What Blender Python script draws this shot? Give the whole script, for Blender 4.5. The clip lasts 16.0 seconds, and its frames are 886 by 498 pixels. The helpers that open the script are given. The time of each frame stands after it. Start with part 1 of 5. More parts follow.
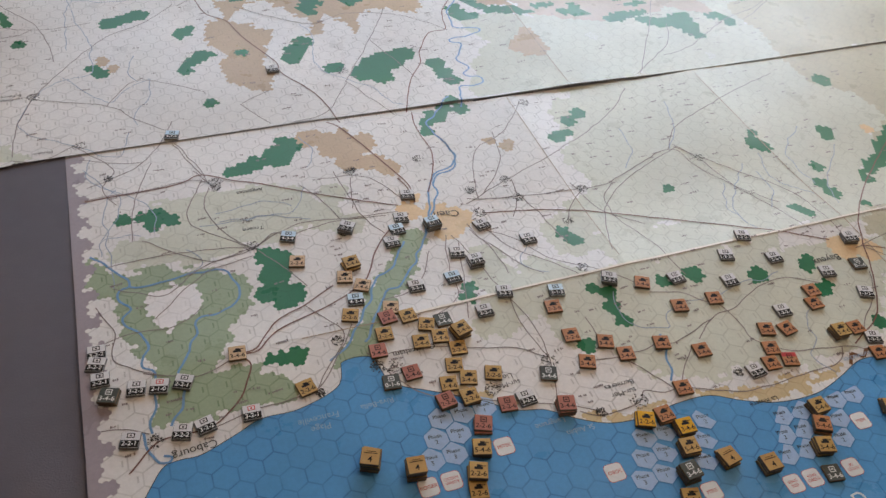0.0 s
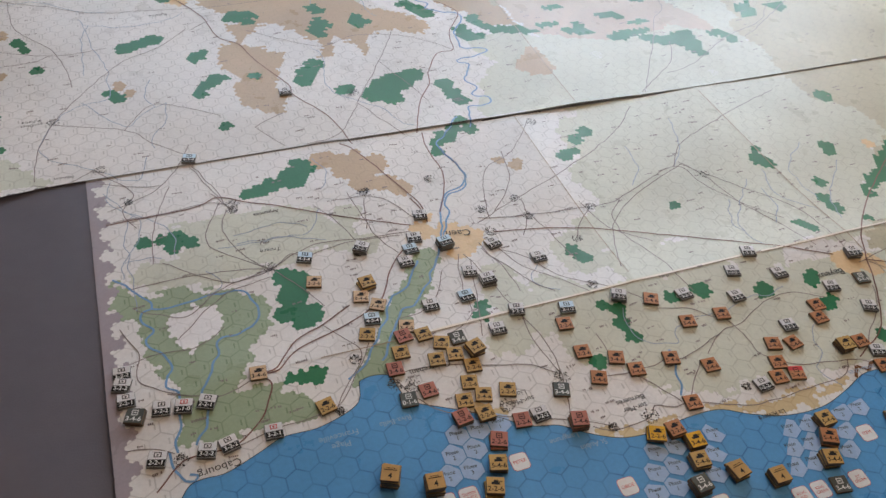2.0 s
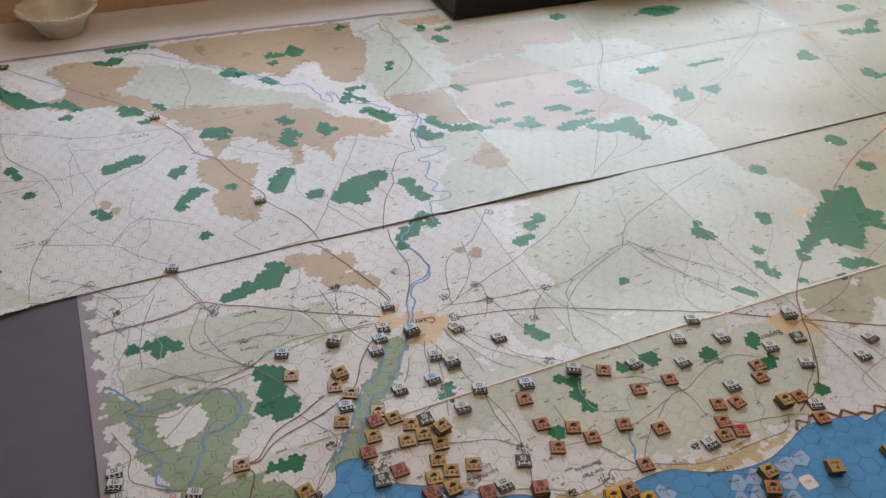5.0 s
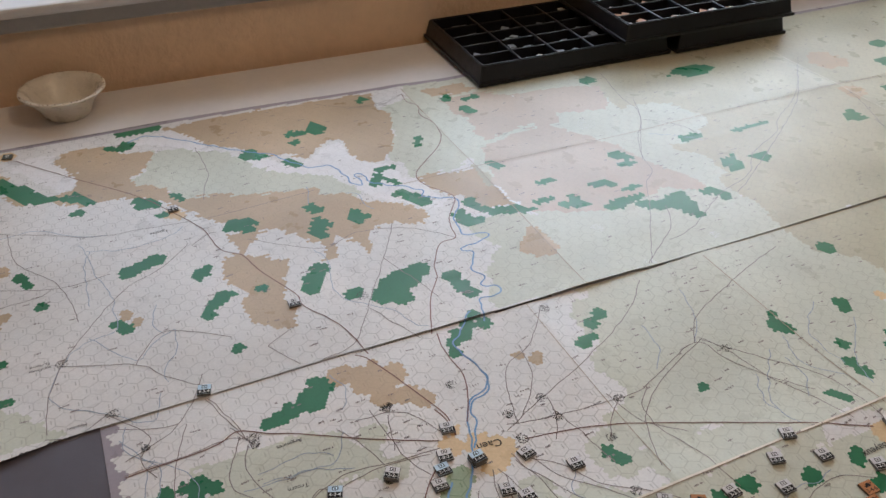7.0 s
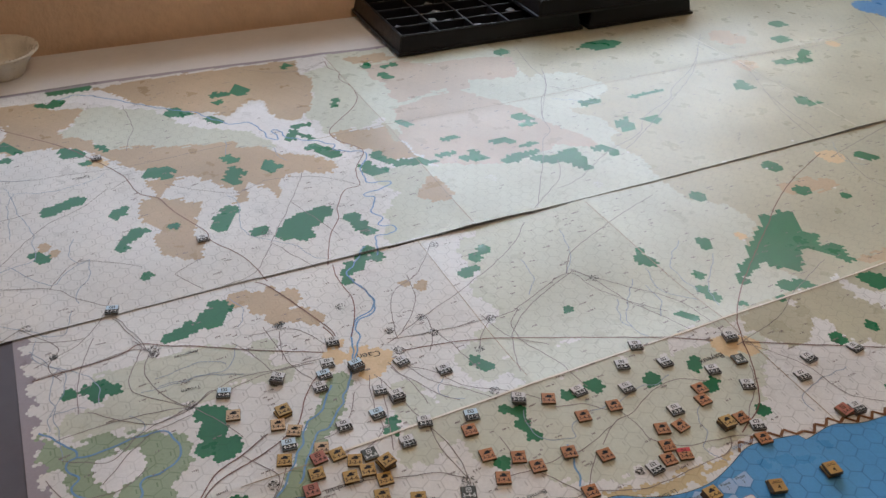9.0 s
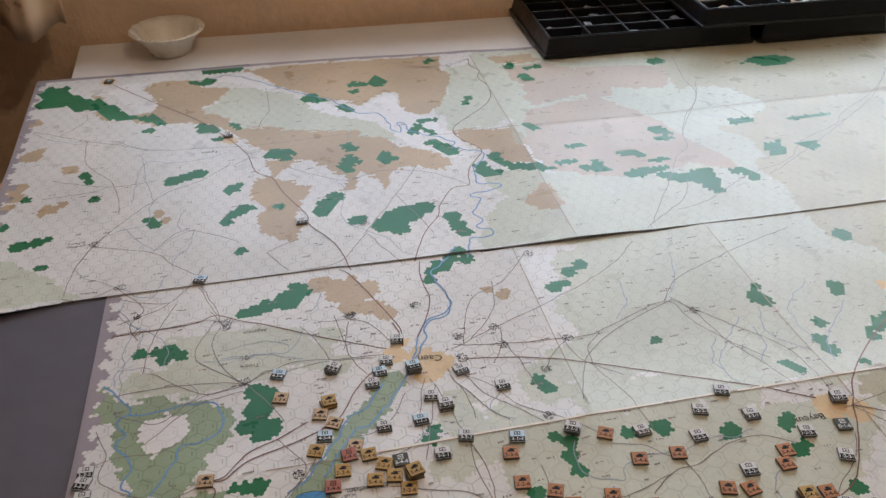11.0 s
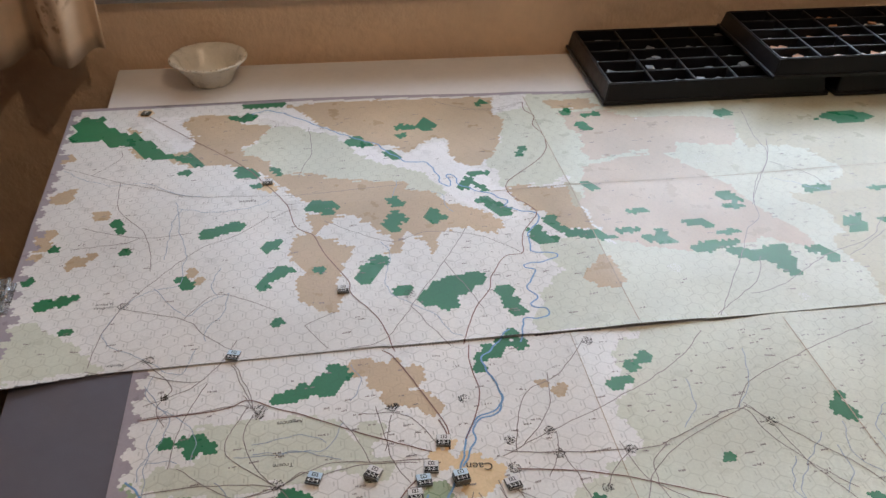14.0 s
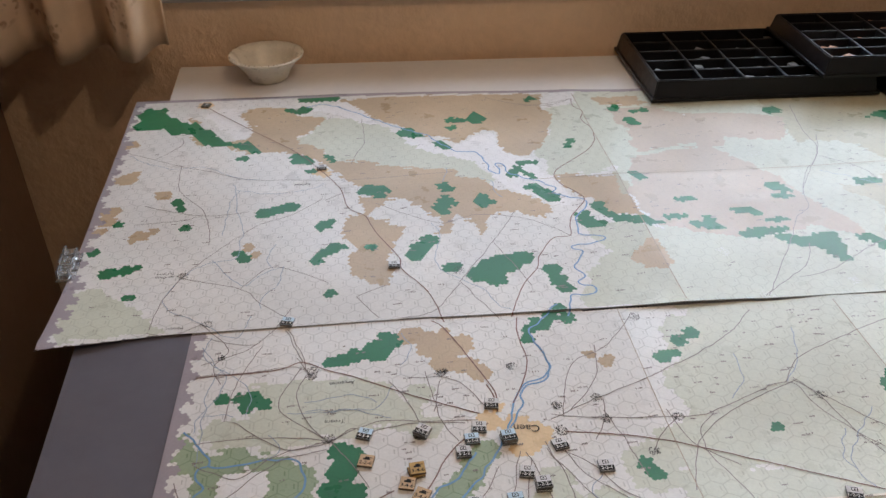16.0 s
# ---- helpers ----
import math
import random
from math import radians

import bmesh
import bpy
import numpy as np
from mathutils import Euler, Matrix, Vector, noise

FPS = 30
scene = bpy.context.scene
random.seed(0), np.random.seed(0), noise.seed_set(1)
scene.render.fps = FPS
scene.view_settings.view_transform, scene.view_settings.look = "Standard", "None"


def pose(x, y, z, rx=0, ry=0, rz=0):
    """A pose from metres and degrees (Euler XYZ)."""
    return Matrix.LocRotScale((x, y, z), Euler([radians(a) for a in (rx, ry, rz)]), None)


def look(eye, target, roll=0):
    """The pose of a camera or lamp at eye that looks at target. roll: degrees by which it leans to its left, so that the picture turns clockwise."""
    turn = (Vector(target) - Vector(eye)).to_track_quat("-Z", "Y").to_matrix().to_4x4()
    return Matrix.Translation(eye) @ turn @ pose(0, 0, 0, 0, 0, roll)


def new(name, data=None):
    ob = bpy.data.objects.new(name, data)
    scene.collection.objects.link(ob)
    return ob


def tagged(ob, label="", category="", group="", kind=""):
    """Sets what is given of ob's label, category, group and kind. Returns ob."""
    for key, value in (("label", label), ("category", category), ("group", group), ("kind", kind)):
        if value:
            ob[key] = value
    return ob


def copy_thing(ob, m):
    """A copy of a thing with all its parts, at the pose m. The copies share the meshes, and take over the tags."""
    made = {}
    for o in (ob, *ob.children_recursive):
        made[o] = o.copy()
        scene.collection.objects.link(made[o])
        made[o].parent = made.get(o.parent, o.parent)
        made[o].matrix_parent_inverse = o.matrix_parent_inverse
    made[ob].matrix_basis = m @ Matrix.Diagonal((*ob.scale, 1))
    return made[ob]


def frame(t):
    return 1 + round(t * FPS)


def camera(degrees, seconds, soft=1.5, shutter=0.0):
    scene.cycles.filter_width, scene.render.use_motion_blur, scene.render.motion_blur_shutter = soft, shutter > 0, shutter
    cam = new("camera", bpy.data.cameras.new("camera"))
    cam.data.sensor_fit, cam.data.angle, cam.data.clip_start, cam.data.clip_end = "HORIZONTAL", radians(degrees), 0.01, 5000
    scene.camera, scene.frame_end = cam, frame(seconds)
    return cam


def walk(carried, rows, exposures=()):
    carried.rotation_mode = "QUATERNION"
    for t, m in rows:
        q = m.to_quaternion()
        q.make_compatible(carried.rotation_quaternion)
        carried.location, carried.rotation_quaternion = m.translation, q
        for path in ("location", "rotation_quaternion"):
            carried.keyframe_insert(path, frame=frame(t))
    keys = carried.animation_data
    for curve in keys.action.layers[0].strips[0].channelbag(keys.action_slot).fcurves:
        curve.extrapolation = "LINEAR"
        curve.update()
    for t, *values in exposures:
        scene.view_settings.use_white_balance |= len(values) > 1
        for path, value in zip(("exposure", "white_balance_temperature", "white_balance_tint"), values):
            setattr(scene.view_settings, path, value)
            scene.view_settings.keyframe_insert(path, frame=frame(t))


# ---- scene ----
cam = camera(56.2, 16.0, soft=1.5)

PATH = [
    (0, (-0.009, -0.669, 0.499), (0.578, 0.626, -0.907), 6.5),
    (0.5, (-0.015, -0.631, 0.519), (0.566, 0.676, -0.879), 7.5),
    (1, (-0.024, -0.647, 0.52), (0.56, 0.658, -0.879), 7.3),
    (1.5, (-0.026, -0.659, 0.509), (0.556, 0.649, -0.888), 7.1),
    (2, (-0.021, -0.671, 0.517), (0.565, 0.64, -0.875), 5.7),
    (2.5, (-0.021, -0.677, 0.506), (0.572, 0.633, -0.885), 4.2),
    (3, (-0.005, -0.69, 0.523), (0.615, 0.62, -0.854), 3.0),
    (3.2, (-0.001, -0.693, 0.534), (0.622, 0.602, -0.857), 3.3),
    (5.5, (-0.015, -0.722, 0.566), (0.631, 0.736, -0.64), 1.6),
    (6, (-0.016, -0.683, 0.565), (0.641, 0.781, -0.628), 1.3),
    (6.5, (-0.016, -0.644, 0.567), (0.652, 0.823, -0.616), 0.8),
    (7, (-0.027, -0.598, 0.572), (0.649, 0.871, -0.604), 0.4),
    (7.5, (-0.021, -0.585, 0.568), (0.734, 0.846, -0.607), 1.4),
    (8, (-0.005, -0.631, 0.568), (0.79, 0.78, -0.606), 1.8),
    (8.5, (-0.008, -0.724, 0.566), (0.784, 0.688, -0.607), 2.3),
    (11, (0.117, -0.738, 0.54), (0.436, 0.858, -0.623), -0.5),
    (11.5, (0.105, -0.697, 0.526), (0.407, 0.876, -0.672), 0.8),
    (12, (0.099, -0.686, 0.52), (0.414, 0.875, -0.69), -2.9),
    (12.5, (0.091, -0.673, 0.539), (0.385, 0.895, -0.668), -1.1),
    (13, (0.106, -0.655, 0.551), (0.397, 0.916, -0.653), -0.5),
    (13.5, (0.116, -0.647, 0.558), (0.387, 0.933, -0.639), -0.6),
    (14, (0.111, -0.627, 0.571), (0.363, 0.973, -0.602), 0.7),
    (14.5, (0.106, -0.617, 0.591), (0.324, 1.028, -0.524), 1.7),
    (15, (0.102, -0.615, 0.585), (0.277, 1.049, -0.511), 1.1),
    (15.5, (0.1, -0.635, 0.566), (0.26, 1.031, -0.529), 1.4),
    (16, (0.097, -0.674, 0.536), (0.253, 0.978, -0.581), -0.3),
]
walk(cam, [(t, look(eye, target, roll)) for t, eye, target, roll in PATH],
     exposures=((0, -0.14), (3.2, -0.15), (5.5, -0.20), (8.5, -0.28), (11, -0.14), (14, -0.06), (16, -0.06)))

# ---- light ----
world = bpy.data.worlds.new("sky")
scene.world = world
world.use_nodes = True
wn = world.node_tree
sky = wn.nodes.new("ShaderNodeTexSky")
sky.sky_type, sky.sun_disc = "NISHITA", False
sky.sun_elevation, sky.sun_rotation = radians(35), radians(59)
wn.nodes["Background"].inputs[1].default_value = 0.10
wn.links.new(sky.outputs[0], wn.nodes["Background"].inputs[0])
sun = new("sun", bpy.data.lights.new("sun", "SUN"))
sun.data.energy, sun.data.angle, sun.data.color = 1.05, radians(60), (1.0, 0.98, 0.96)
sun.matrix_world = look((2.3, 1.4, 1.85), (0.1, 0.0, 0.0))
day = new("window_daylight", bpy.data.lights.new("window_daylight", "AREA"))
day.data.shape, day.data.size, day.data.size_y = "RECTANGLE", 1.05, 0.75
day.data.energy, day.data.color = 15.0, (0.66, 0.83, 1.05)
day.matrix_world = look((1.08, 0.86, 0.50), (1.08, 0.0, 0.48))
side = new("window_daylight", bpy.data.lights.new("window_daylight", "AREA"))
side.data.shape, side.data.size, side.data.size_y = "RECTANGLE", 0.66, 0.75
side.data.energy, side.data.color = 4.4, (0.70, 0.84, 1.03)
side.matrix_world = look((0.14, 0.86, 0.50), (0.10, 0.0, 0.40))
bulb = new("ceiling_light_glow", bpy.data.lights.new("ceiling_light_glow", "POINT"))
bulb.data.energy, bulb.data.color, bulb.data.shadow_soft_size = 16.5, (1.0, 0.72, 0.48), 0.030
bulb.location = (0.55, -0.35, 1.26)

# ---- helpers of the scene ----
LIFE = 1.25                     # plan units to metres
P = 0.0133                      # hex pitch of the printed grid
TURN = radians(0.5)
OX, OY = 0.00226, 0.00150
SEAM = -0.006                   # near edge of the far map sheet
FOLD = -0.219                   # raised fold of the near sheet


def thing(name, label, category, loc=(0, 0, 0), rz=0.0, group="", kind=""):
    ob = new(name)
    ob.empty_display_size = 0.02
    ob.matrix_world = pose(*loc, 0, 0, rz)
    return tagged(ob, label, category, group, kind)


def finish(name, bm, material, parent=None, label="", smooth=False):
    me = bpy.data.meshes.new(name)
    bm.normal_update()
    bm.to_mesh(me)
    bm.free()
    return mesh_part(name, me, material, parent, label, smooth)


def mesh_part(name, me, material, parent=None, label="", smooth=False):
    if material and not me.materials:
        me.materials.append(material)
    if smooth:
        me.polygons.foreach_set("use_smooth", [True] * len(me.polygons))
    ob = new(name, me)
    if parent:
        ob.parent = parent
    if label:
        ob["label"] = label
    return ob


part = finish


def box(bm, x0, y0, z0, x1, y1, z1, bevel=0.0):
    r = bmesh.ops.create_cube(bm, size=1.0, matrix=Matrix.Translation(((x0 + x1) / 2, (y0 + y1) / 2, (z0 + z1) / 2))
                              @ Matrix.Diagonal((x1 - x0, y1 - y0, z1 - z0, 1)))
    if bevel:
        edges = list({e for v in r["verts"] for e in v.link_edges})
        bmesh.ops.bevel(bm, geom=edges, offset=bevel, segments=2, profile=0.5, affect="EDGES")
    return bm


def boxed(*a, bevel=0.0):
    return box(bmesh.new(), *a, bevel=bevel)


def cyl(bm, r0, r1, h, m, n=20):
    bmesh.ops.create_cone(bm, cap_ends=True, segments=n, radius1=r0, radius2=r1, depth=h, matrix=m)
    return bm


# ---- materials ----
def material(name, color, rough=0.5, spec=0.5, metal=0.0):
    m = bpy.data.materials.new(name)
    m.use_nodes = True
    b = m.node_tree.nodes["Principled BSDF"]
    b.inputs["Base Color"].default_value = (*color, 1)
    b.inputs["Roughness"].default_value = rough
    b.inputs["Specular IOR Level"].default_value = spec
    b.inputs["Metallic"].default_value = metal
    return m, m.node_tree, b


def node(t, kind, **inputs):
    n = t.nodes.new("ShaderNode" + kind)
    for k, v in inputs.items():
        n.inputs[int(k[1:])].default_value = v
    return n


def link(t, a, b):
    t.links.new(a, b)


def mathn(t, op, a, b=None, clamp=False):
    n = t.nodes.new("ShaderNodeMath")
    n.operation, n.use_clamp = op, clamp
    for i, v in enumerate((a, b)):
        if v is None:
            continue
        if isinstance(v, (int, float)):
            n.inputs[i].default_value = v
        else:
            t.links.new(v, n.inputs[i])
    return n.outputs[0]


def vmath(t, op, a, b=None):
    n = t.nodes.new("ShaderNodeVectorMath")
    n.operation = op
    for i, v in enumerate((a, b)):
        if v is None:
            continue
        if isinstance(v, tuple):
            n.inputs[i].default_value = v
        else:
            t.links.new(v, n.inputs[i])
    return n


def mixc(t, fac, a, b, mode="MIX"):
    n = t.nodes.new("ShaderNodeMix")
    n.data_type, n.blend_type = "RGBA", mode
    for i, v in ((0, fac), (6, a), (7, b)):
        if isinstance(v, (int, float)):
            n.inputs[i].default_value = v
        elif isinstance(v, tuple):
            n.inputs[i].default_value = (*v, 1)
        else:
            t.links.new(v, n.inputs[i])
    return n.outputs[2]


def noisy(t, scale, detail=4.0, rough=0.6, vec=None):
    n = t.nodes.new("ShaderNodeTexNoise")
    n.inputs["Scale"].default_value, n.inputs["Detail"].default_value, n.inputs["Roughness"].default_value = scale, detail, rough
    if vec is not None:
        t.links.new(vec, n.inputs["Vector"])
    return n.outputs["Fac"]


def ramp(t, v, lo, hi, a=0.0, b=1.0):
    n = t.nodes.new("ShaderNodeMapRange")
    t.links.new(v, n.inputs[0])
    for i, x in enumerate((lo, hi, a, b)):
        n.inputs[i + 1].default_value = x
    return n.outputs[0]


def bump(t, b, height, strength, dist):
    n = t.nodes.new("ShaderNodeBump")
    n.inputs["Strength"].default_value, n.inputs["Distance"].default_value = strength, dist
    t.links.new(height, n.inputs["Height"])
    t.links.new(n.outputs[0], b.inputs["Normal"])


def hex_group():
    """Printed hex grid: edge distance and the place inside the hex, from the place on the map."""
    g = bpy.data.node_groups.new("hex_grid", "ShaderNodeTree")
    g.interface.new_socket("edge", in_out="OUTPUT", socket_type="NodeSocketFloat")
    g.interface.new_socket("inside", in_out="OUTPUT", socket_type="NodeSocketVector")
    out = g.nodes.new("NodeGroupOutput")
    geo = g.nodes.new("ShaderNodeNewGeometry")
    mp = g.nodes.new("ShaderNodeMapping")
    mp.vector_type = "POINT"
    mp.inputs["Rotation"].default_value = (0, 0, -TURN)
    mp.inputs["Scale"].default_value = (1 / P, 1 / P, 0)
    mp.inputs["Location"].default_value = (-OX / P + 50, -OY / P + 86.60254, 0)
    g.links.new(vmath(g, "DIVIDE", geo.outputs["Position"], (LIFE, LIFE, LIFE)).outputs[0], mp.inputs["Vector"])
    p = mp.outputs[0]
    r, h = (1.0, 1.7320508, 1.0), (0.5, 0.8660254, 0.0)
    a = vmath(g, "SUBTRACT", vmath(g, "MODULO", vmath(g, "ADD", p, h).outputs[0], r).outputs[0], h).outputs[0]
    b = vmath(g, "SUBTRACT", vmath(g, "MODULO", p, r).outputs[0], h).outputs[0]
    flat = (1.0, 1.0, 0.0)
    a, b = vmath(g, "MULTIPLY", a, flat).outputs[0], vmath(g, "MULTIPLY", b, flat).outputs[0]
    near = mathn(g, "LESS_THAN", vmath(g, "LENGTH", a).outputs["Value"], vmath(g, "LENGTH", b).outputs["Value"])
    pick = g.nodes.new("ShaderNodeMix")
    pick.data_type = "VECTOR"
    g.links.new(near, pick.inputs[0])
    g.links.new(b, pick.inputs[4])
    g.links.new(a, pick.inputs[5])
    q = pick.outputs[1]
    ab = vmath(g, "ABSOLUTE", q).outputs[0]
    sep = g.nodes.new("ShaderNodeSeparateXYZ")
    g.links.new(ab, sep.inputs[0])
    d = mathn(g, "MAXIMUM", sep.outputs[0], vmath(g, "DOT_PRODUCT", ab, (0.5, 0.8660254, 0.0)).outputs["Value"])
    g.links.new(mathn(g, "SUBTRACT", 0.5, d), out.inputs[0])
    g.links.new(q, out.inputs[1])
    return g


HEX = hex_group()


def printed(name, color, ink=(0.20, 0.19, 0.18), grid=0.38, figures=0.36, tint=0.10, rough=0.30):
    """Satin map paper: colour, printed grid, tiny figures, creases and handling marks."""
    m, t, b = material(name, color, rough, 0.38)
    geo = t.nodes.new("ShaderNodeNewGeometry")
    pos = vmath(t, "DIVIDE", geo.outputs["Position"], (LIFE, LIFE, LIFE)).outputs[0]
    wide = ramp(t, noisy(t, 9.0, 3.0, 0.5, pos), 0.3, 0.7, 1 - tint, 1 + tint * 0.5)
    fine = ramp(t, noisy(t, 420.0, 4.0, 0.7, pos), 0.3, 0.7, 0.93, 1.05)
    col = mixc(t, 1.0, color, mathn(t, "MULTIPLY", wide, fine), "MULTIPLY")
    g = t.nodes.new("ShaderNodeGroup")
    g.node_tree = HEX
    if grid:
        worn = ramp(t, noisy(t, 60.0, 2.0, 0.5, pos), 0.35, 0.65, 0.35, 1.0)
        f = mathn(t, "MULTIPLY", mathn(t, "MULTIPLY", ramp(t, g.outputs[0], 0.018, 0.042, 1.0, 0.0), worn), grid)
        col = mixc(t, f, col, ink)
    if figures:
        sep = t.nodes.new("ShaderNodeSeparateXYZ")
        t.links.new(g.outputs[1], sep.inputs[0])
        x, y = sep.outputs[0], sep.outputs[1]
        fx = mathn(t, "LESS_THAN", mathn(t, "ABSOLUTE", mathn(t, "SUBTRACT", x, 0.30)), 0.035)
        fy = mathn(t, "LESS_THAN", mathn(t, "ABSOLUTE", mathn(t, "SUBTRACT", y, 0.05)), 0.15)
        f = mathn(t, "MULTIPLY", mathn(t, "MULTIPLY", fx, fy), figures)
        col = mixc(t, f, col, ink)
    t.links.new(col, b.inputs["Base Color"])
    t.links.new(ramp(t, noisy(t, 35.0, 5.0, 0.6, pos), 0.3, 0.7, rough - 0.05, rough + 0.07), b.inputs["Roughness"])
    wave = mathn(t, "ADD", mathn(t, "MULTIPLY", noisy(t, 16.0, 2.0, 0.5, pos), 1.0), mathn(t, "MULTIPLY", noisy(t, 300.0, 3.0, 0.6, pos), 0.03))
    bump(t, b, wave, 0.22, 0.004)
    return m


def plain(name, color, rough=0.5, vary=0.15, scale=60.0, relief=0.0, relief_scale=200.0, spec=0.5, metal=0.0):
    m, t, b = material(name, color, rough, spec, metal)
    tc = t.nodes.new("ShaderNodeTexCoord")
    pos = tc.outputs["Object"]
    f = mathn(t, "MULTIPLY", ramp(t, noisy(t, scale, 5.0, 0.6, pos), 0.3, 0.7, 1 - vary, 1 + vary * 0.6),
              ramp(t, noisy(t, scale * 9, 3.0, 0.6, pos), 0.3, 0.7, 1 - vary * 0.4, 1 + vary * 0.3))
    t.links.new(mixc(t, 1.0, color, f, "MULTIPLY"), b.inputs["Base Color"])
    t.links.new(ramp(t, noisy(t, scale * 1.7, 4.0, 0.6, pos), 0.3, 0.7, max(0.05, rough - 0.08), min(1, rough + 0.08)), b.inputs["Roughness"])
    if relief:
        bump(t, b, noisy(t, relief_scale, 4.0, 0.6, pos), 0.6, relief)
    return m


PAPER = (0.755, 0.745, 0.735)
M_PAPER = printed("map_paper", PAPER)
M_KIND = {
    "printed_wood": printed("wood_green_ink", (0.030, 0.185, 0.085), (0.02, 0.10, 0.05), 0.25, 0.0, 0.15),
    "printed_town": printed("town_ochre_ink", (0.74, 0.56, 0.34), (0.40, 0.25, 0.12), 0.15, 0.0),
    "printed_bay": printed("bay_blue_ink", (0.080, 0.27, 0.52), (0.03, 0.13, 0.34), 0.6, 0.0, 0.12),
    "printed_marsh": printed("marsh_green_ink", (0.33, 0.41, 0.28), (0.12, 0.2, 0.1), 0.6, 0.6),
    "printed_beach": printed("beach_sand_ink", (0.62, 0.50, 0.30), (0.40, 0.28, 0.14), 0.6, 0.0),
    "printed_valley": printed("valley_white_ink", (0.83, 0.82, 0.83), grid=0.2, figures=0.15),
    # Hill brown paled by the window sheen; that veil is put into the colour.
    "printed_heath": printed("washed_hill_ink", (0.56, 0.47, 0.39), (0.34, 0.28, 0.22), 0.25, 0.3, 0.12),
    "printed_hill": printed("hill_brown_ink", (0.54, 0.41, 0.275), (0.34, 0.26, 0.18), 0.25, 0.35, 0.18),
    "printed_field": printed("field_olive_ink", (0.52, 0.495, 0.375), (0.24, 0.23, 0.17), 0.33, 0.30, 0.14),
    "printed_pasture": printed("pasture_ink", (0.61, 0.63, 0.54), (0.24, 0.24, 0.19), 0.33, 0.30),
}
M_MARGIN = printed("margin_lilac_ink", (0.36, 0.32, 0.36), grid=0.0, figures=0.0)
M_SEA = printed("sea_blue_ink", (0.095, 0.32, 0.62), (0.03, 0.13, 0.34), 0.75, 0.0, 0.12)
M_PHASE = printed("landing_hex_ink", (0.36, 0.50, 0.72), (0.2, 0.3, 0.5), 0.0, 0.0)
M_ROAD = printed("road_ink", (0.24, 0.205, 0.20), grid=0.0, figures=0.0)
M_MAIN = printed("main_road_ink", (0.20, 0.10, 0.085), grid=0.0, figures=0.0)
M_RIVER = printed("river_ink", (0.17, 0.34, 0.58), grid=0.0, figures=0.0)
M_STREAM = printed("stream_ink", (0.30, 0.38, 0.48), grid=0.0, figures=0.0)
M_INK = printed("black_ink", (0.045, 0.042, 0.04), grid=0.0, figures=0.0)
M_WHITE_INK = printed("white_ink", (0.75, 0.76, 0.76), grid=0.0, figures=0.0)
M_PALE_INK = printed("pale_sea_ink", (0.34, 0.47, 0.62), grid=0.0, figures=0.0)
M_RED_INK = printed("red_ink", (0.55, 0.06, 0.05), grid=0.0, figures=0.0)
M_CLIFF = printed("cliff_ink", (0.20, 0.09, 0.04), grid=0.0, figures=0.0)
M_CARD = plain("grey_card", (0.118, 0.110, 0.134), 0.62, 0.08, 12.0, 0.0004, 900.0, 0.4)
M_TABLE = plain("white_table_laminate", (0.78, 0.76, 0.75), 0.38, 0.05, 14.0)
M_TABLE_EDGE = plain("table_edge", (0.05, 0.04, 0.035), 0.5)
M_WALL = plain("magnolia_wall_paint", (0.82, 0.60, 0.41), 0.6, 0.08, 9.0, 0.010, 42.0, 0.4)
# Magnolia darkened to brown: the side wall's shade is put into the colour.
M_ROOM = plain("shaded_wall_paint", (0.24, 0.155, 0.10), 0.7, 0.08, 6.0, 0.003, 40.0, 0.3)
M_CEIL = plain("ceiling_paint", (0.60, 0.55, 0.48), 0.8, 0.05, 6.0)
M_FLOOR = plain("dark_carpet", (0.055, 0.035, 0.028), 0.9, 0.3, 60.0, 0.003, 900.0, 0.1)
M_SILL = plain("white_gloss_paint", (0.66, 0.66, 0.68), 0.55, 0.03, 20.0)
# The shade under the sill is put into the apron's grey.
M_APRON = plain("apron_shade_grey", (0.44, 0.42, 0.40), 0.5, 0.1, 25.0)
M_BLACK = plain("black_plastic", (0.010, 0.010, 0.012), 0.36, 0.2, 80.0, 0.0002, 600.0, 0.38)
M_BOWL = plain("cream_glaze", (0.79, 0.73, 0.62), 0.30, 0.10, 40.0, 0.0003, 160.0)
M_CRUMB = plain("brown_crumbs", (0.30, 0.17, 0.07), 0.8, 0.3, 400.0)
M_FRAME = plain("window_frame_paint", (0.78, 0.78, 0.77), 0.35, 0.05, 20.0)

# ---- room ----
SLOPE = -0.037


def wall_y(x):
    return 0.590 + SLOPE * x


def in_wall(name, bm, mat, label, kind="structure", category="wall"):
    ob = part(name, bm, mat, None)
    ob.matrix_world = Matrix.Translation((0, 0.590, 0)) @ pose(0, 0, 0, 0, 0, math.degrees(math.atan(SLOPE)))
    return tagged(ob, label, category, kind=kind)


WL, WR, WT = -0.235, 1.80, 1.10          # window opening: left, right, top
in_wall("wall_window_below", boxed(-0.70, 0.0, -0.60, 2.60, 0.25, 0.086), M_WALL, "magnolia painted textured wall below the window sill")
in_wall("wall_window_left", boxed(-0.70, 0.0, 0.086, WL, 0.25, 1.42), M_WALL, "magnolia painted wall beside the window")
in_wall("wall_window_right", boxed(WR, 0.0, 0.086, 2.60, 0.25, 1.42), M_WALL, "magnolia painted wall beside the window")
in_wall("wall_window_above", boxed(WL, 0.0, WT, WR, 0.25, 1.42), M_WALL, "magnolia painted wall above the window")
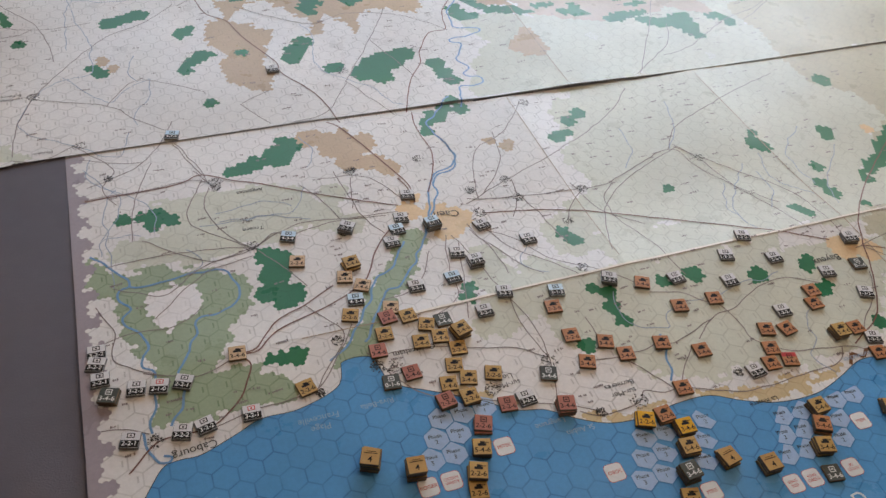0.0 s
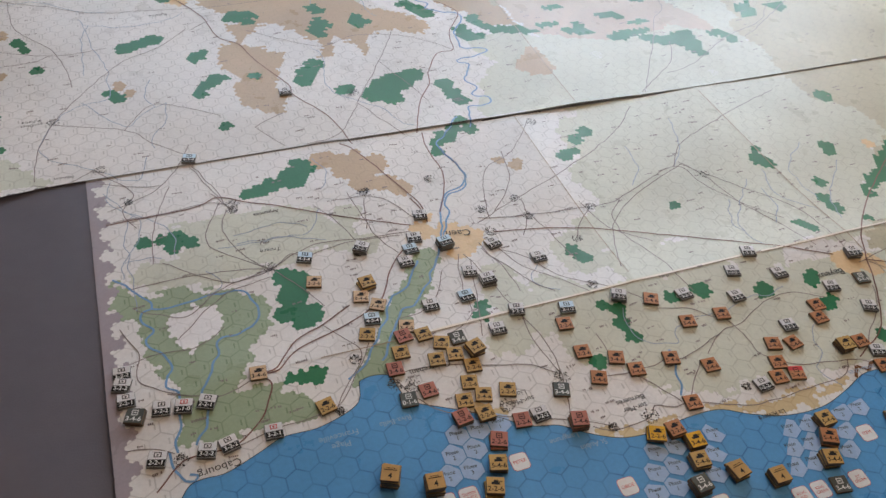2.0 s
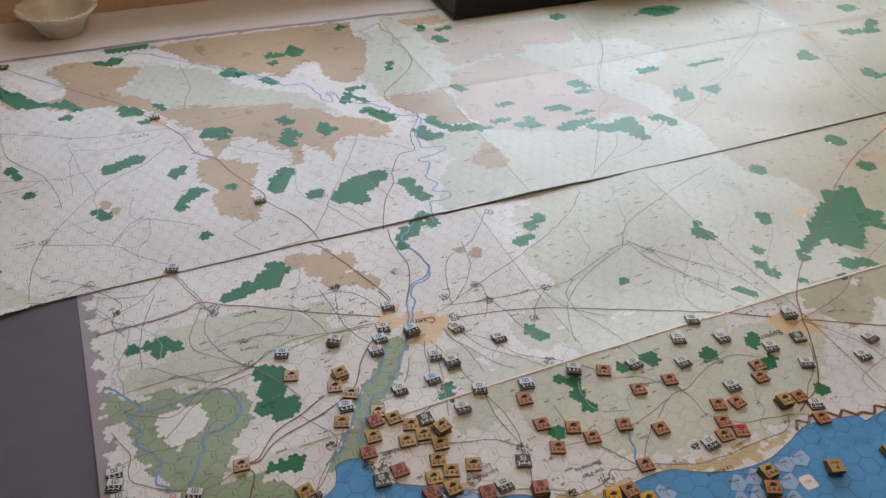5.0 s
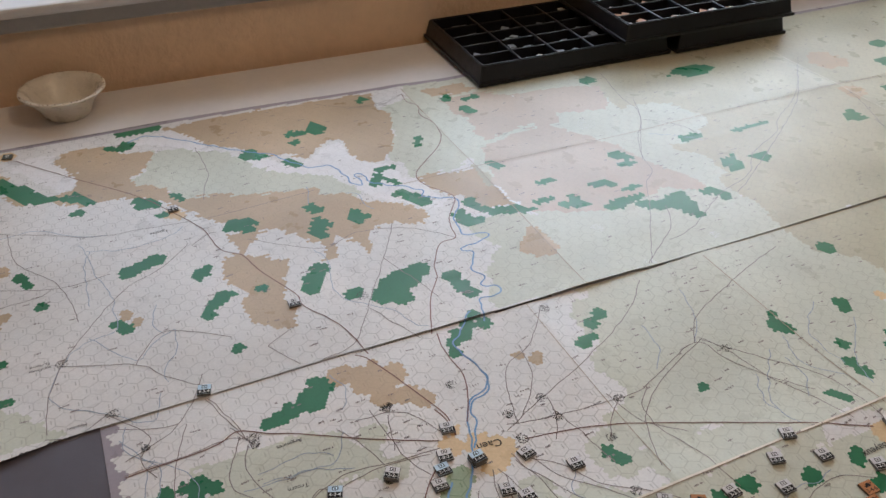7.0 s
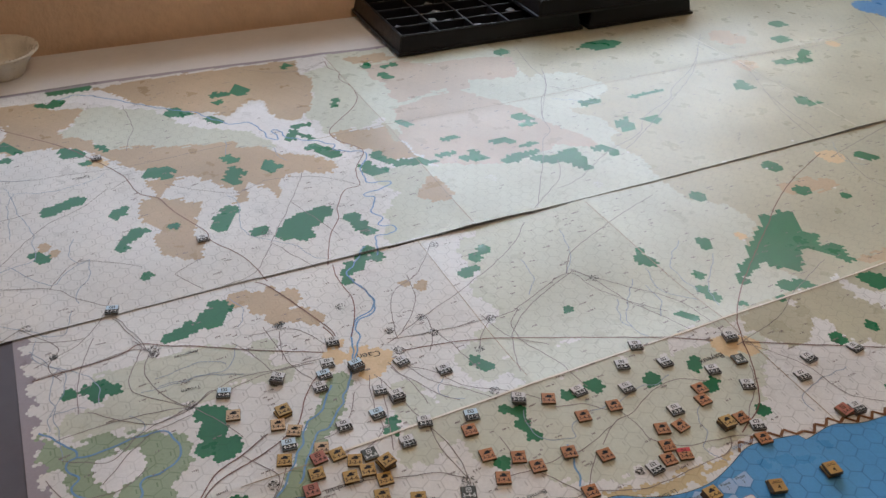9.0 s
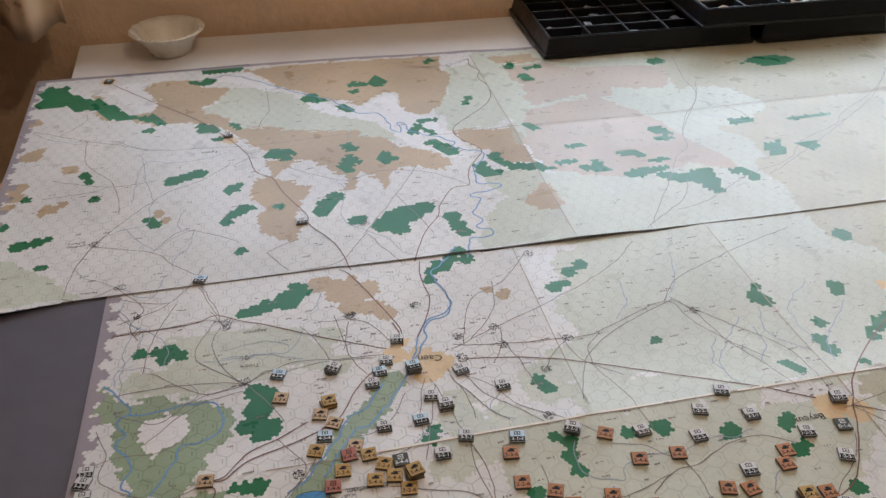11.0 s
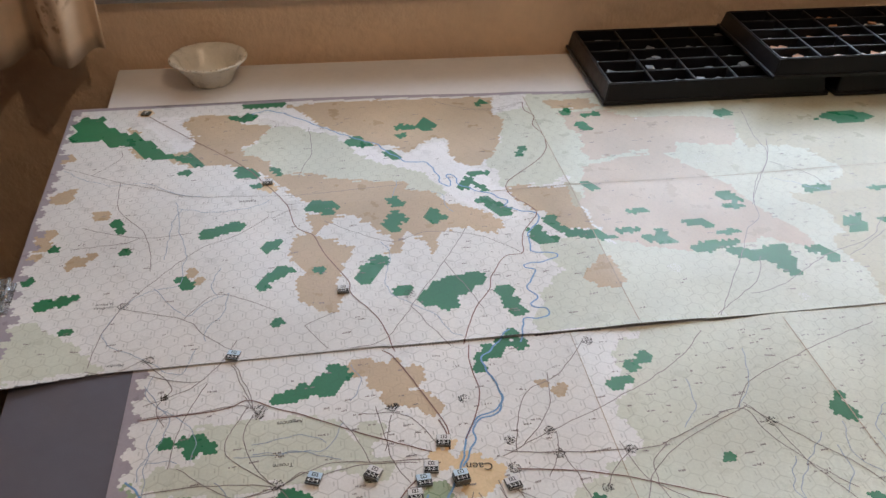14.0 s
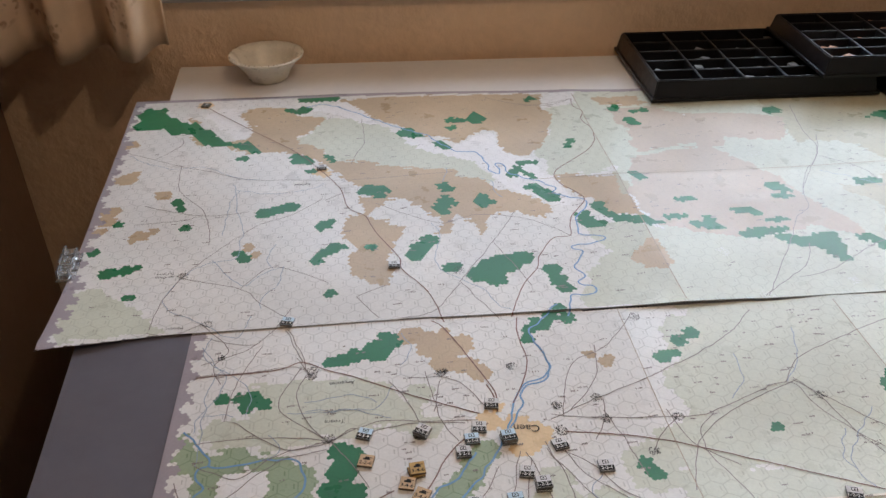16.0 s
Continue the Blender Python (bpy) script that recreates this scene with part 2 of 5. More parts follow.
in_wall("trim_sill_apron", boxed(WL - 0.03, -0.012, 0.086, WR + 0.03, -0.0005, 0.1085, bevel=0.003), M_APRON,
        "moulding under the white window sill, greyed for its shade", category="trim")
in_wall("window_sill", boxed(WL - 0.05, -0.030, 0.1085, WR + 0.05, 0.215, 0.1215, bevel=0.004), M_SILL,
        "white gloss painted wooden window sill", category="window sill")
win = in_wall("window_1", boxed(WL + 0.001, 0.215, 0.1217, WR - 0.001, 0.245, 0.165, bevel=0.004), M_FRAME, "white painted window with glass panes", category="window")
for nm, a in (("window_frame", (WL + 0.001, 0.215, 1.055, WR - 0.001, 0.245, WT - 0.001)), ("window_frame", (WL + 0.001, 0.215, 0.165, WL + 0.05, 0.245, 1.055)),
              ("window_frame", (WR - 0.05, 0.215, 0.165, WR - 0.001, 0.245, 1.055)), ("mullion", (0.46, 0.217, 0.165, 0.50, 0.243, 1.055))):
    part(nm, boxed(*a, bevel=0.004), M_FRAME, win)
M_GLASS, gt, gb = material("window_glass", (1, 1, 1), 0.02)
gb.inputs["Transmission Weight"].default_value = 1.0
for a, c in ((WL + 0.05, 0.46), (0.50, WR - 0.05)):
    o = part("pane", boxed(a, 0.228, 0.165, c, 0.232, 1.055), M_GLASS, win)
    o.visible_shadow = False

tagged(part("floor", boxed(-0.95, -2.8, -0.65, 2.65, 0.80, -0.60), M_FLOOR), "dark brown carpeted floor", "floor", kind="structure")
# Ceiling, right and back wall are out of view, added to shape bounced light.
tagged(part("ceiling", boxed(-0.95, -2.8, 1.42, 2.65, 0.90, 1.47), M_CEIL), "unseen off-white ceiling added for bounced light", "ceiling", kind="structure")
tagged(part("wall_left", boxed(-0.56, -2.8, -0.60, -0.44, 0.60, 1.42), M_ROOM), "magnolia textured side wall behind the curtain, shade put into its colour", "wall", kind="structure")
tagged(part("wall_right", boxed(2.50, -2.8, -0.60, 2.62, 0.48, 1.42), M_ROOM), "unseen dark side wall added to set bounced light", "wall", kind="structure")
tagged(part("wall_back", boxed(-0.44, -2.8, -0.60, 2.50, -2.68, 1.42), M_ROOM), "unseen dark back wall added to set bounced light", "wall", kind="structure")

lamp = thing("ceiling_light", "flush ceiling light with a warm glowing glass shade", "ceiling light", (0.55, -0.35, 1.42))
part("mount", cyl(bmesh.new(), 0.09, 0.08, 0.03, pose(0, 0, -0.016), 32), M_FRAME, lamp)
M_GLOW, lt, lb = material("warm_lamp_glass", (0.9, 0.8, 0.65), 0.4)
lb.inputs["Emission Color"].default_value, lb.inputs["Emission Strength"].default_value = (1.0, 0.7, 0.4, 1), 3.0
part("shade", cyl(bmesh.new(), 0.055, 0.075, 0.05, pose(0, 0, -0.057), 32), M_GLOW, lamp)

# ---- table ----
TZ = -0.0022
table = thing("table", "white topped table pushed against the window wall", "table")
bm = bmesh.new()
top = [(-0.181, 0.586), (1.72, 0.520), (1.72, -0.62), (-0.128, -0.62)]
lo = [bm.verts.new((x, y, TZ - 0.028)) for x, y in top]
hi = [bm.verts.new((x, y, TZ)) for x, y in top]
bm.faces.new(lo)
bm.faces.new(hi[::-1])
for i in range(4):
    bm.faces.new((lo[i], hi[i], hi[(i + 1) % 4], lo[(i + 1) % 4]))
bmesh.ops.recalc_face_normals(bm, faces=bm.faces)
bmesh.ops.bevel(bm, geom=list(bm.edges), offset=0.002, segments=2, affect="EDGES")
part("tabletop", bm, M_TABLE, table)
for x, y in ((-0.06, 0.47), (1.60, 0.42), (-0.04, -0.52), (1.60, -0.52)):
    part("leg", boxed(x - 0.025, y - 0.025, -0.60, x + 0.025, y + 0.025, TZ - 0.028, bevel=0.003), M_TABLE_EDGE, table)
bm = bmesh.new()
quad = [(-0.170, 0.06), (0.30, 0.06), (0.30, -0.58), (-0.131, -0.58)]
lo = [bm.verts.new((x, y, TZ + 0.0001)) for x, y in quad]
hi = [bm.verts.new((x, y, TZ + 0.0012)) for x, y in quad]
bm.faces.new(hi[::-1])
for i in range(4):
    bm.faces.new((lo[i], hi[i], hi[(i + 1) % 4], lo[(i + 1) % 4]))
bmesh.ops.recalc_face_normals(bm, faces=bm.faces)
tagged(part("card_sheet", bm, M_CARD), "plain dark grey lilac card lying under the map", "card sheet")

# ---- the map: two printed sheets ----
far_sheet = thing("map_sheet", "far printed paper hex map sheet with woods, hills and roads", "map", group="map sheets")
near_sheet = thing("map_sheet", "near printed paper hex map sheet with coast and blue sea", "map", group="map sheets")
LEFT_NEAR, RIGHT, NEAR_END = -0.0755, 1.45, -0.56


def left_far(y):
    return -0.190 - 0.0482 * (y + 0.018)


def top_far(x):
    return 0.461 if x < 0.04 else max(0.4375, 0.461 - (x - 0.04) * 0.065)


def ridge(d, h, w):
    d = abs(d)
    return h * (1 - d / w) ** 2 if d < w else 0.0


def seam_at(x):
    """Near edge of the far sheet; its free corner droops towards the viewer."""
    bow = 0.0040 * math.sin(math.pi * (x - 0.115) / 0.83) if 0.115 < x < 0.945 else 0.0
    return SEAM - bow - 0.020 * max(0.0, (-0.085 - x) / 0.105) ** 1.6


def crest(d):
    """The main fold: steep behind, a long even slope towards the near edge."""
    return 0.0056 * (max(0.0, 1 - d / 0.085) ** 2 if d > 0 else max(0.0, 1 + d / 0.26))


def surf(x, y):
    """Height of the paper: folds stand up a little, edges lift and curl."""
    if y >= seam_at(x):
        z = 0.0006 + 0.0010 * math.exp(-(y - SEAM) / 0.022) * (0.55 + 0.45 * math.sin(x * 9.0 - 1.2))
        z += ridge(y - 0.211, 0.0014, 0.07) + ridge(x - 0.334, 0.0016, 0.09) + ridge(x - 0.854, 0.0016, 0.09)
        d = math.hypot(x + 0.19, (y + 0.018) * 0.8)
        z += 0.009 * max(0.0, 1 - d / 0.10) ** 2
        z += 0.0007 * (1 + math.sin(x * 17 + y * 11)) * min(1.0, (y - SEAM) / 0.05)
        return z
    z = -0.0006 + crest(y - FOLD) * min(1.0, 0.45 + max(0.0, x) * 2.0) + ridge(x - 0.457, 0.0012, 0.08) + ridge(x - 0.273, 0.0012, 0.07)
    z += 0.0003 * (1 + math.sin(x * 15 - y * 13))
    return z


def hex_place(i, k, c, s=1.0):
    x, y = OX + c * (i + 0.5 * (k % 2)), OY + c * 0.8660254 * k
    return x * math.cos(TURN) - y * math.sin(TURN), x * math.sin(TURN) + y * math.cos(TURN)


AREAS = []
LINES = []


def area(kind, *lobes):
    AREAS.append((kind, [(x / 1000, y / 1000, r / 1000) for x, y, r in lobes]))


def region(kind, *rim):
    """A printed patch by its corners; its rim follows the small hex cells."""
    AREAS.append((kind, [(x / 1000, y / 1000) for x, y in rim]))


def inside(pts, rim, wander):
    hit = np.zeros(len(pts), bool)
    px, py = pts[:, 0] + wander, pts[:, 1] + wander[::-1]
    for (ax, ay), (bx, by) in zip(rim, rim[1:] + rim[:1]):
        if ay != by:
            hit ^= ((ay > py) != (by > py)) & (px < (bx - ax) * (py - ay) / (by - ay) + ax)
    return hit


def lobed(pts, rim):
    """A printed wood: rounded lobes packed inside its rim."""
    x0, x1 = min(p[0] for p in rim), max(p[0] for p in rim)
    y0, y1 = min(p[1] for p in rim), max(p[1] for p in rim)
    pitch = P * 0.44
    seeds = [(x0 + pitch * (i + 0.5 * (k % 2)), y0 + pitch * 0.87 * k) for i in range(-1, int((x1 - x0) / pitch) + 2) for k in range(-1, int((y1 - y0) / pitch / 0.87) + 2)]
    mx, my = sum(p[0] for p in rim) / len(rim), sum(p[1] for p in rim) / len(rim)
    ends = [(x * 0.72 + mx * 0.28, y * 0.72 + my * 0.28) for x, y in rim] + [(mx, my)]
    hit = np.zeros(len(pts), bool)
    for group, r in ((seeds, 0.0039), (ends, 0.0030)):
        group = np.array(group)
        for x, y in group[inside(group, rim, np.zeros(len(group)))]:
            hit |= (pts[:, 0] - x) ** 2 + (pts[:, 1] - y) ** 2 < r * r
    return hit


def spline(pts, step):
    out = []
    n = len(pts)
    for i in range(n - 1):
        p0, p1, p2, p3 = pts[max(i - 1, 0)], pts[i], pts[i + 1], pts[min(i + 2, n - 1)]
        m = max(2, int(math.dist(p1, p2) / step))
        for j in range(m):
            u = j / m
            out.append(tuple(0.5 * (2 * b + (c - a) * u + (2 * a - 5 * b + 4 * c - d) * u * u + (3 * b - a - 3 * c + d) * u ** 3)
                             for a, b, c, d in zip(p0, p1, p2, p3)))
    out.append(tuple(pts[-1]))
    return out


def ribbon(name, pts, width, lift, mat, wobble=0.0):
    bm = bmesh.new()
    prev = None
    n = len(pts)
    sheet = far_sheet if sum(p[1] for p in pts) / n > SEAM else near_sheet
    for i, (x, y) in enumerate(pts):
        a, b = pts[max(i - 1, 0)], pts[min(i + 1, n - 1)]
        dx, dy = b[0] - a[0], b[1] - a[1]
        l = math.hypot(dx, dy) or 1.0
        if wobble:
            k = wobble * noise.noise((x * 90, y * 90, 3.0))
            x, y = x - dy / l * k, y + dx / l * k
        ox, oy = -dy / l * width / 2, dx / l * width / 2
        pair = [bm.verts.new((x + s * ox, y + s * oy, surf(x + s * ox, y + s * oy) + lift)) for s in (1, -1)]
        if prev:
            bm.faces.new((prev[0], prev[1], pair[1], pair[0]))
        prev = pair
    return part(name, bm, mat, sheet)


LINE_LOOK = {"main_road": (0.00095, 0.00030, M_MAIN, 0.0006), "road": (0.00064, 0.00024, M_ROAD, 0.0012),
             "river": (0.00145, 0.00020, M_RIVER, 0.0030), "stream": (0.00062, 0.00018, M_STREAM, 0.0026)}


def line(kind, *pts):
    w, lift, mat, wob = LINE_LOOK[kind]
    ribbon(kind, spline([(x / 1000, y / 1000) for x, y in pts], 0.002), w, lift, mat, wob)


dots = random.Random(5)


def town(x, y, r, pale=False):
    """A built-up place: a cluster of tiny printed house blocks."""
    x, y, r = x / 1000, y / 1000, r / 1000
    bm = bmesh.new()
    for _ in range(64):
        d, a = r * math.sqrt(dots.random()) * 0.95, dots.uniform(0, 6.283)
        cx, cy, s, q = x + d * math.cos(a), y + d * math.sin(a), dots.uniform(0.00028, 0.00062), dots.uniform(0, 1.5)
        vs = []
        for k in range(4):
            px, py = cx + s * math.cos(q + k * 1.5708), cy + s * math.sin(q + k * 1.5708)
            vs.append(bm.verts.new((px, py, surf(px, py) + 0.00034)))
        bm.faces.new(vs)
    tagged(part("built_up_mark", bm, M_WHITE_INK if pale else M_INK, far_sheet if y > SEAM else near_sheet), kind="stuff")


def lettering(text, x, y, size, turn, mat, lift=0.0004, parent=None):
    cu = bpy.data.curves.new("lettering", "FONT")
    cu.body, cu.size, cu.align_x, cu.align_y = text, size, "CENTER", "CENTER"
    ob = new("lettering_source", cu)
    me = bpy.data.meshes.new_from_object(ob.evaluated_get(bpy.context.evaluated_depsgraph_get()))
    bpy.data.objects.remove(ob)
    me.name = "lettering"
    c, s = math.cos(radians(turn)), math.sin(radians(turn))
    for v in me.vertices:
        px, py = x + v.co.x * c - v.co.y * s, y + v.co.x * s + v.co.y * c
        v.co = (px, py, surf(px, py) + lift)
    me.materials.clear()
    return mesh_part("lettering", me, mat, parent or (far_sheet if y > SEAM else near_sheet))

area('printed_wood', (-120, 201, 6.5), (-115, 189, 5.0))
area('printed_wood', (-106, 154, 5.0))
area('printed_wood', (-171, 168, 4.5))
area('printed_wood', (-184, 121, 6.0))
area('printed_wood', (-31, 172, 8.5), (-18, 177, 7.5), (-6, 181, 8.0))
area('printed_wood', (28, 145, 7.0), (24, 140, 5.0), (34, 151, 4.0))
area('printed_wood', (-50, 104, 5.0), (-44, 96, 6.0))
area('printed_wood', (22, 85, 6.0), (28, 96, 6.0), (38, 104, 7.0), (46, 105, 4.0))
area('printed_wood', (72, 103, 5.0))
area('printed_wood', (111, 85, 8.1), (117, 97, 9.1), (126, 109, 8.5))
area('printed_wood', (142, 63, 7.1), (148, 66, 4.0), (137, 60, 4.0))
area('printed_wood', (166, 50, 10.5), (179, 60, 13.5), (193, 66, 13.0), (209, 73, 9.1), (179, 41, 8.6))
area('printed_wood', (231, 52, 8.0), (233, 36, 8.0), (237, 23, 6.6))
area('printed_wood', (225, -5, 5.5), (216, -13, 6.0), (229, -16, 6.5), (203, -18, 5.5))
area('printed_wood', (196, -27, 6.0), (192, -39, 5.0), (207, -23, 6.5))
area('printed_wood', (-162, 85, 7.5), (-148, 88, 7.0), (-138, 93, 4.5))
area('printed_wood', (-136, 46, 4.5))
area('printed_wood', (35, 35, 4.5))
area('printed_wood', (241, 195, 8.0), (251, 186, 7.0), (258, 178, 6.0))
area('printed_wood', (573, -52, 8.3))
area('printed_wood', (692, -33, 8.9))
area('printed_wood', (685, -86, 8.7))
area('printed_wood', (720, -112, 5.6))
area('printed_wood', (807, -58, 9.4))
area('printed_wood', (539, -166, 6.5), (525, -174, 5.4), (514, -183, 4.9))
area('printed_wood', (543, -205, 7.4), (556, -209, 7.2), (562, -217, 3.8))
area('printed_wood', (622, -234, 10.5), (616, -227, 6.7), (628, -242, 5.4))
area('printed_wood', (523, -218, 4.5))
area('printed_wood', (489, -209, 3.8))
area('printed_wood', (523, -119, 6.5), (520, -126, 5.6))
area('printed_wood', (484, -159, 5.6))
area('printed_wood', (471, -178, 6.0), (472, -192, 6.3))
area('printed_wood', (431, -199, 4.9), (436, -207, 4.7))
area('printed_wood', (569, -276, 5.6))
area('printed_wood', (529, -276, 6.7))
area('printed_wood', (525, -336, 6.0))
area('printed_wood', (456, -107, 4.5), (451, -120, 7.4), (455, -127, 5.6))
area('printed_wood', (349, -151, 4.9))
area('printed_wood', (247, -175, 5.1), (251, -185, 5.4))
area('printed_wood', (324, -45, 6.3), (311, -53, 6.3), (302, -68, 5.1), (292, -71, 6.0))
area('printed_wood', (81, -27, 7.2), (72, -42, 11.0), (55, -46, 7.4), (45, -50, 6.0), (36, -52, 5.6), (88, -34, 4.5))
area('printed_wood', (-42, -84, 5.1), (-29, -85, 5.2), (-20, -87, 7.3), (-11, -93, 5.2), (-24, -94, 5.6))
area('printed_wood', (45, -144, 8.2), (54, -149, 7.6), (45, -162, 9.3), (37, -177, 7.3), (52, -181, 8.7), (46, -186, 5.7))
area('printed_wood', (29, -230, 3.6), (36, -231, 5.2), (45, -231, 5.7), (48, -231, 3.2))
area('printed_wood', (241, -232, 4.6), (249, -239, 5.1), (246, -251, 5.2), (248, -263, 5.1))
area('printed_wood', (290, -240, 4.6))
area('printed_wood', (314, -240, 6.7))
area('printed_wood', (361, -250, 4.6))
area('printed_wood', (402, -250, 5.1))
area('printed_wood', (401, -273, 4.1))
area('printed_wood', (216, -275, 5.1))
area('printed_wood', (163, -207, 4.6), (159, -216, 5.1))
area('printed_wood', (416, -311, 5.1))
area('printed_wood', (398, -255, 4.5))
area('printed_wood', (396, -277, 5.4))
area('printed_wood', (357, -254, 5.4))
area('printed_town', (149, -125, 9.2), (156, -111, 5.6), (168, -132, 11.3), (180, -141, 11.4), (170, -150, 10.3))
area('printed_town', (436, -245, 10.5), (453, -253, 10.5), (435, -253, 5.6))
area('printed_town', (772, -45, 14.3), (766, -38, 8.9))
area('printed_town', (-125, 441, 9.5))
area('printed_town', (20, 255, 9.5), (26, 248, 7.0))
area('printed_town', (564, -125, 5.6))
area('printed_town', (1032, 198, 10.3))
area('printed_bay', (1221, 294, 29.3), (1238, 258, 33.2), (1227, 227, 23.8), (1287, 272, 58.7))
area('printed_marsh', (143, -152, 8.2), (135, -164, 8.2), (127, -177, 8.9), (117, -188, 9.8), (105, -199, 8.9), (97, -214, 8.2), (89, -228, 8.4), (79, -238, 7.8), (70, -243, 5.2))
area('printed_beach', (129, -283, 4.7), (141, -291, 4.9), (152, -299, 4.3))
area('printed_beach', (195, -322, 4.9), (208, -327, 4.9), (223, -329, 4.7), (290, -335, 4.7), (312, -341, 4.9), (330, -341, 4.9), (352, -337, 4.5))
area('printed_hill', (-183, 258, 11.5), (-177, 268, 7.1))
area('printed_hill', (-138, 218, 10.0))
area('printed_hill', (-184, 192, 9.6), (-184, 174, 8.5), (-187, 156, 6.5))
area('printed_hill', (-146, 144, 9.6), (-135, 152, 6.5), (-152, 136, 4.0))
area('printed_hill', (-41, 113, 7.5), (-34, 102, 5.0))
area('printed_hill', (-193, 339, 8.5))
area('printed_hill', (101, -26, 11.0), (118, -34, 14.6), (135, -44, 14.0), (137, -64, 11.5), (149, -74, 9.0), (109, -45, 8.0), (125, -58, 12.1))
area('printed_hill', (237, -62, 6.0), (248, -71, 7.5))
area('printed_hill', (704, -75, 8.7), (722, -86, 9.8))
area('printed_hill', (902, 278, 25.5), (859, 185, 15.9))
area('printed_pasture', (320, 354, 27.1), (353, 324, 29.6), (379, 296, 26.1), (322, 275, 18.6), (368, 236, 21.6), (298, 315, 16.0))
area('printed_pasture', (306, 98, 26.6), (334, 83, 26.1), (355, 49, 30.1), (301, 38, 24.6), (321, 22, 19.6), (428, 75, 42.1), (473, 54, 41.6), (423, 147, 39.7), (485, 142, 45.6), (533, 119, 45.1), (482, 205, 42.1), (583, 219, 49.7), (517, 35, 46.2))
area('printed_pasture', (71, -97, 16.0), (91, -114, 13.9), (104, -128, 11.9), (59, -112, 15.9), (46, -97, 11.9), (30, -99, 9.7), (101, -92, 10.2))
area('printed_pasture', (-22, -119, 10.8), (-36, -121, 8.7), (-6, -112, 9.3))
area('printed_pasture', (182, -202, 15.5), (193, -225, 19.0), (186, -182, 11.9), (216, -210, 15.9), (229, -234, 19.2), (171, -238, 14.6), (215, -254, 18.1), (258, -251, 19.0), (291, -270, 23.2), (340, -263, 24.3))
area('printed_field', (542, 247, 58.2), (642, 202, 70.7), (690, 93, 66.9), (848, 110, 76.1), (574, 53, 55.0), (663, 13, 56.2), (947, 105, 74.8), (452, 234, 42.1), (358, 196, 32.4), (661, 293, 63.4), (770, 245, 64.0), (942, 261, 77.3))
area('printed_field', (642, -96, 59.7), (742, -118, 55.7), (539, -83, 51.4), (641, -205, 49.2), (556, -230, 30.6), (501, -237, 29.5), (567, -269, 29.5))
area('printed_pasture', (282, -166, 25.7), (325, -158, 30.9), (375, -157, 32.3), (413, -179, 32.4), (253, -176, 21.1), (289, -196, 25.3), (326, -212, 25.3), (371, -217, 21.6), (454, -195, 32.5), (357, -119, 32.8), (425, -113, 39.5), (479, -133, 40.0), (318, -96, 28.1), (333, -47, 29.6), (416, -65, 40.9), (503, -67, 48.6), (556, -95, 37.9))
region('printed_wood', (-204, 418), (-197, 436), (-181, 431), (-176, 438), (-163, 411), (-141, 387), (-129, 390), (-117, 373), (-106, 365), (-96, 339), (-79, 330), (-61, 334), (-50, 317), (-45, 304), (-55, 302), (-65, 316), (-85, 325), (-100, 324), (-110, 331), (-127, 360), (-141, 364), (-143, 357), (-153, 363), (-163, 383), (-178, 375), (-200, 378), (-203, 392), (-196, 409))
region('printed_wood', (-15, 449), (41, 452), (39, 443), (20, 438), (-8, 440))
region('printed_wood', (-27, 420), (-17, 425), (-10, 416), (-3, 426), (7, 419), (4, 406), (-9, 404), (-19, 410))
region('printed_wood', (-71, 293), (-63, 298), (-60, 294), (-62, 287), (-70, 289))
region('printed_wood', (-16, 294), (-6, 298), (7, 289), (16, 276), (11, 271), (-7, 274), (-12, 284))
region('printed_wood', (5, 258), (14, 261), (16, 252), (9, 251))
region('printed_wood', (25, 296), (32, 290), (34, 281), (42, 274), (35, 273), (28, 281))
region('printed_wood', (60, 208), (67, 220), (76, 215), (87, 218), (96, 205), (88, 199), (87, 189), (77, 196), (64, 201))
region('printed_wood', (141, 212), (151, 217), (156, 208), (161, 201), (153, 196), (144, 205))
region('printed_wood', (134, 166), (142, 182), (149, 194), (155, 181), (161, 175), (152, 166), (148, 155), (140, 153), (136, 161))
region('printed_wood', (177, 180), (189, 191), (192, 178), (199, 173), (188, 169), (185, 162), (179, 172))
region('printed_wood', (108, 338), (117, 356), (123, 350), (129, 337), (138, 327), (128, 324), (116, 330), (111, 331))
region('printed_wood', (148, 312), (155, 317), (159, 303), (166, 296), (158, 292), (150, 302))
region('printed_wood', (166, 368), (175, 375), (179, 363), (185, 371), (189, 365), (180, 358), (167, 361))
region('printed_wood', (165, 346), (176, 352), (177, 344), (169, 341))
region('printed_wood', (191, 367), (203, 384), (209, 373), (214, 364), (205, 352), (197, 357))
region('printed_wood', (271, 416), (280, 429), (285, 420), (276, 407))
region('printed_wood', (233, 252), (243, 255), (258, 253), (255, 247), (235, 246))
region('printed_wood', (217, 225), (227, 236), (234, 233), (228, 220), (219, 219))
region('printed_wood', (229, 244), (236, 243), (234, 235), (229, 237))
region('printed_wood', (236, 235), (246, 223), (250, 212), (241, 211), (236, 224))
region('printed_wood', (228, 199), (245, 200), (251, 189), (261, 178), (264, 168), (255, 165), (249, 174), (240, 190), (229, 195))
region('printed_wood', (293, 288), (302, 302), (308, 297), (300, 281), (293, 278))
region('printed_wood', (291, 161), (303, 163), (307, 155), (302, 146), (308, 139), (314, 131), (308, 127), (299, 137), (294, 150))
region('printed_wood', (274, 139), (284, 145), (288, 133), (296, 123), (299, 114), (285, 113), (279, 120), (272, 128))
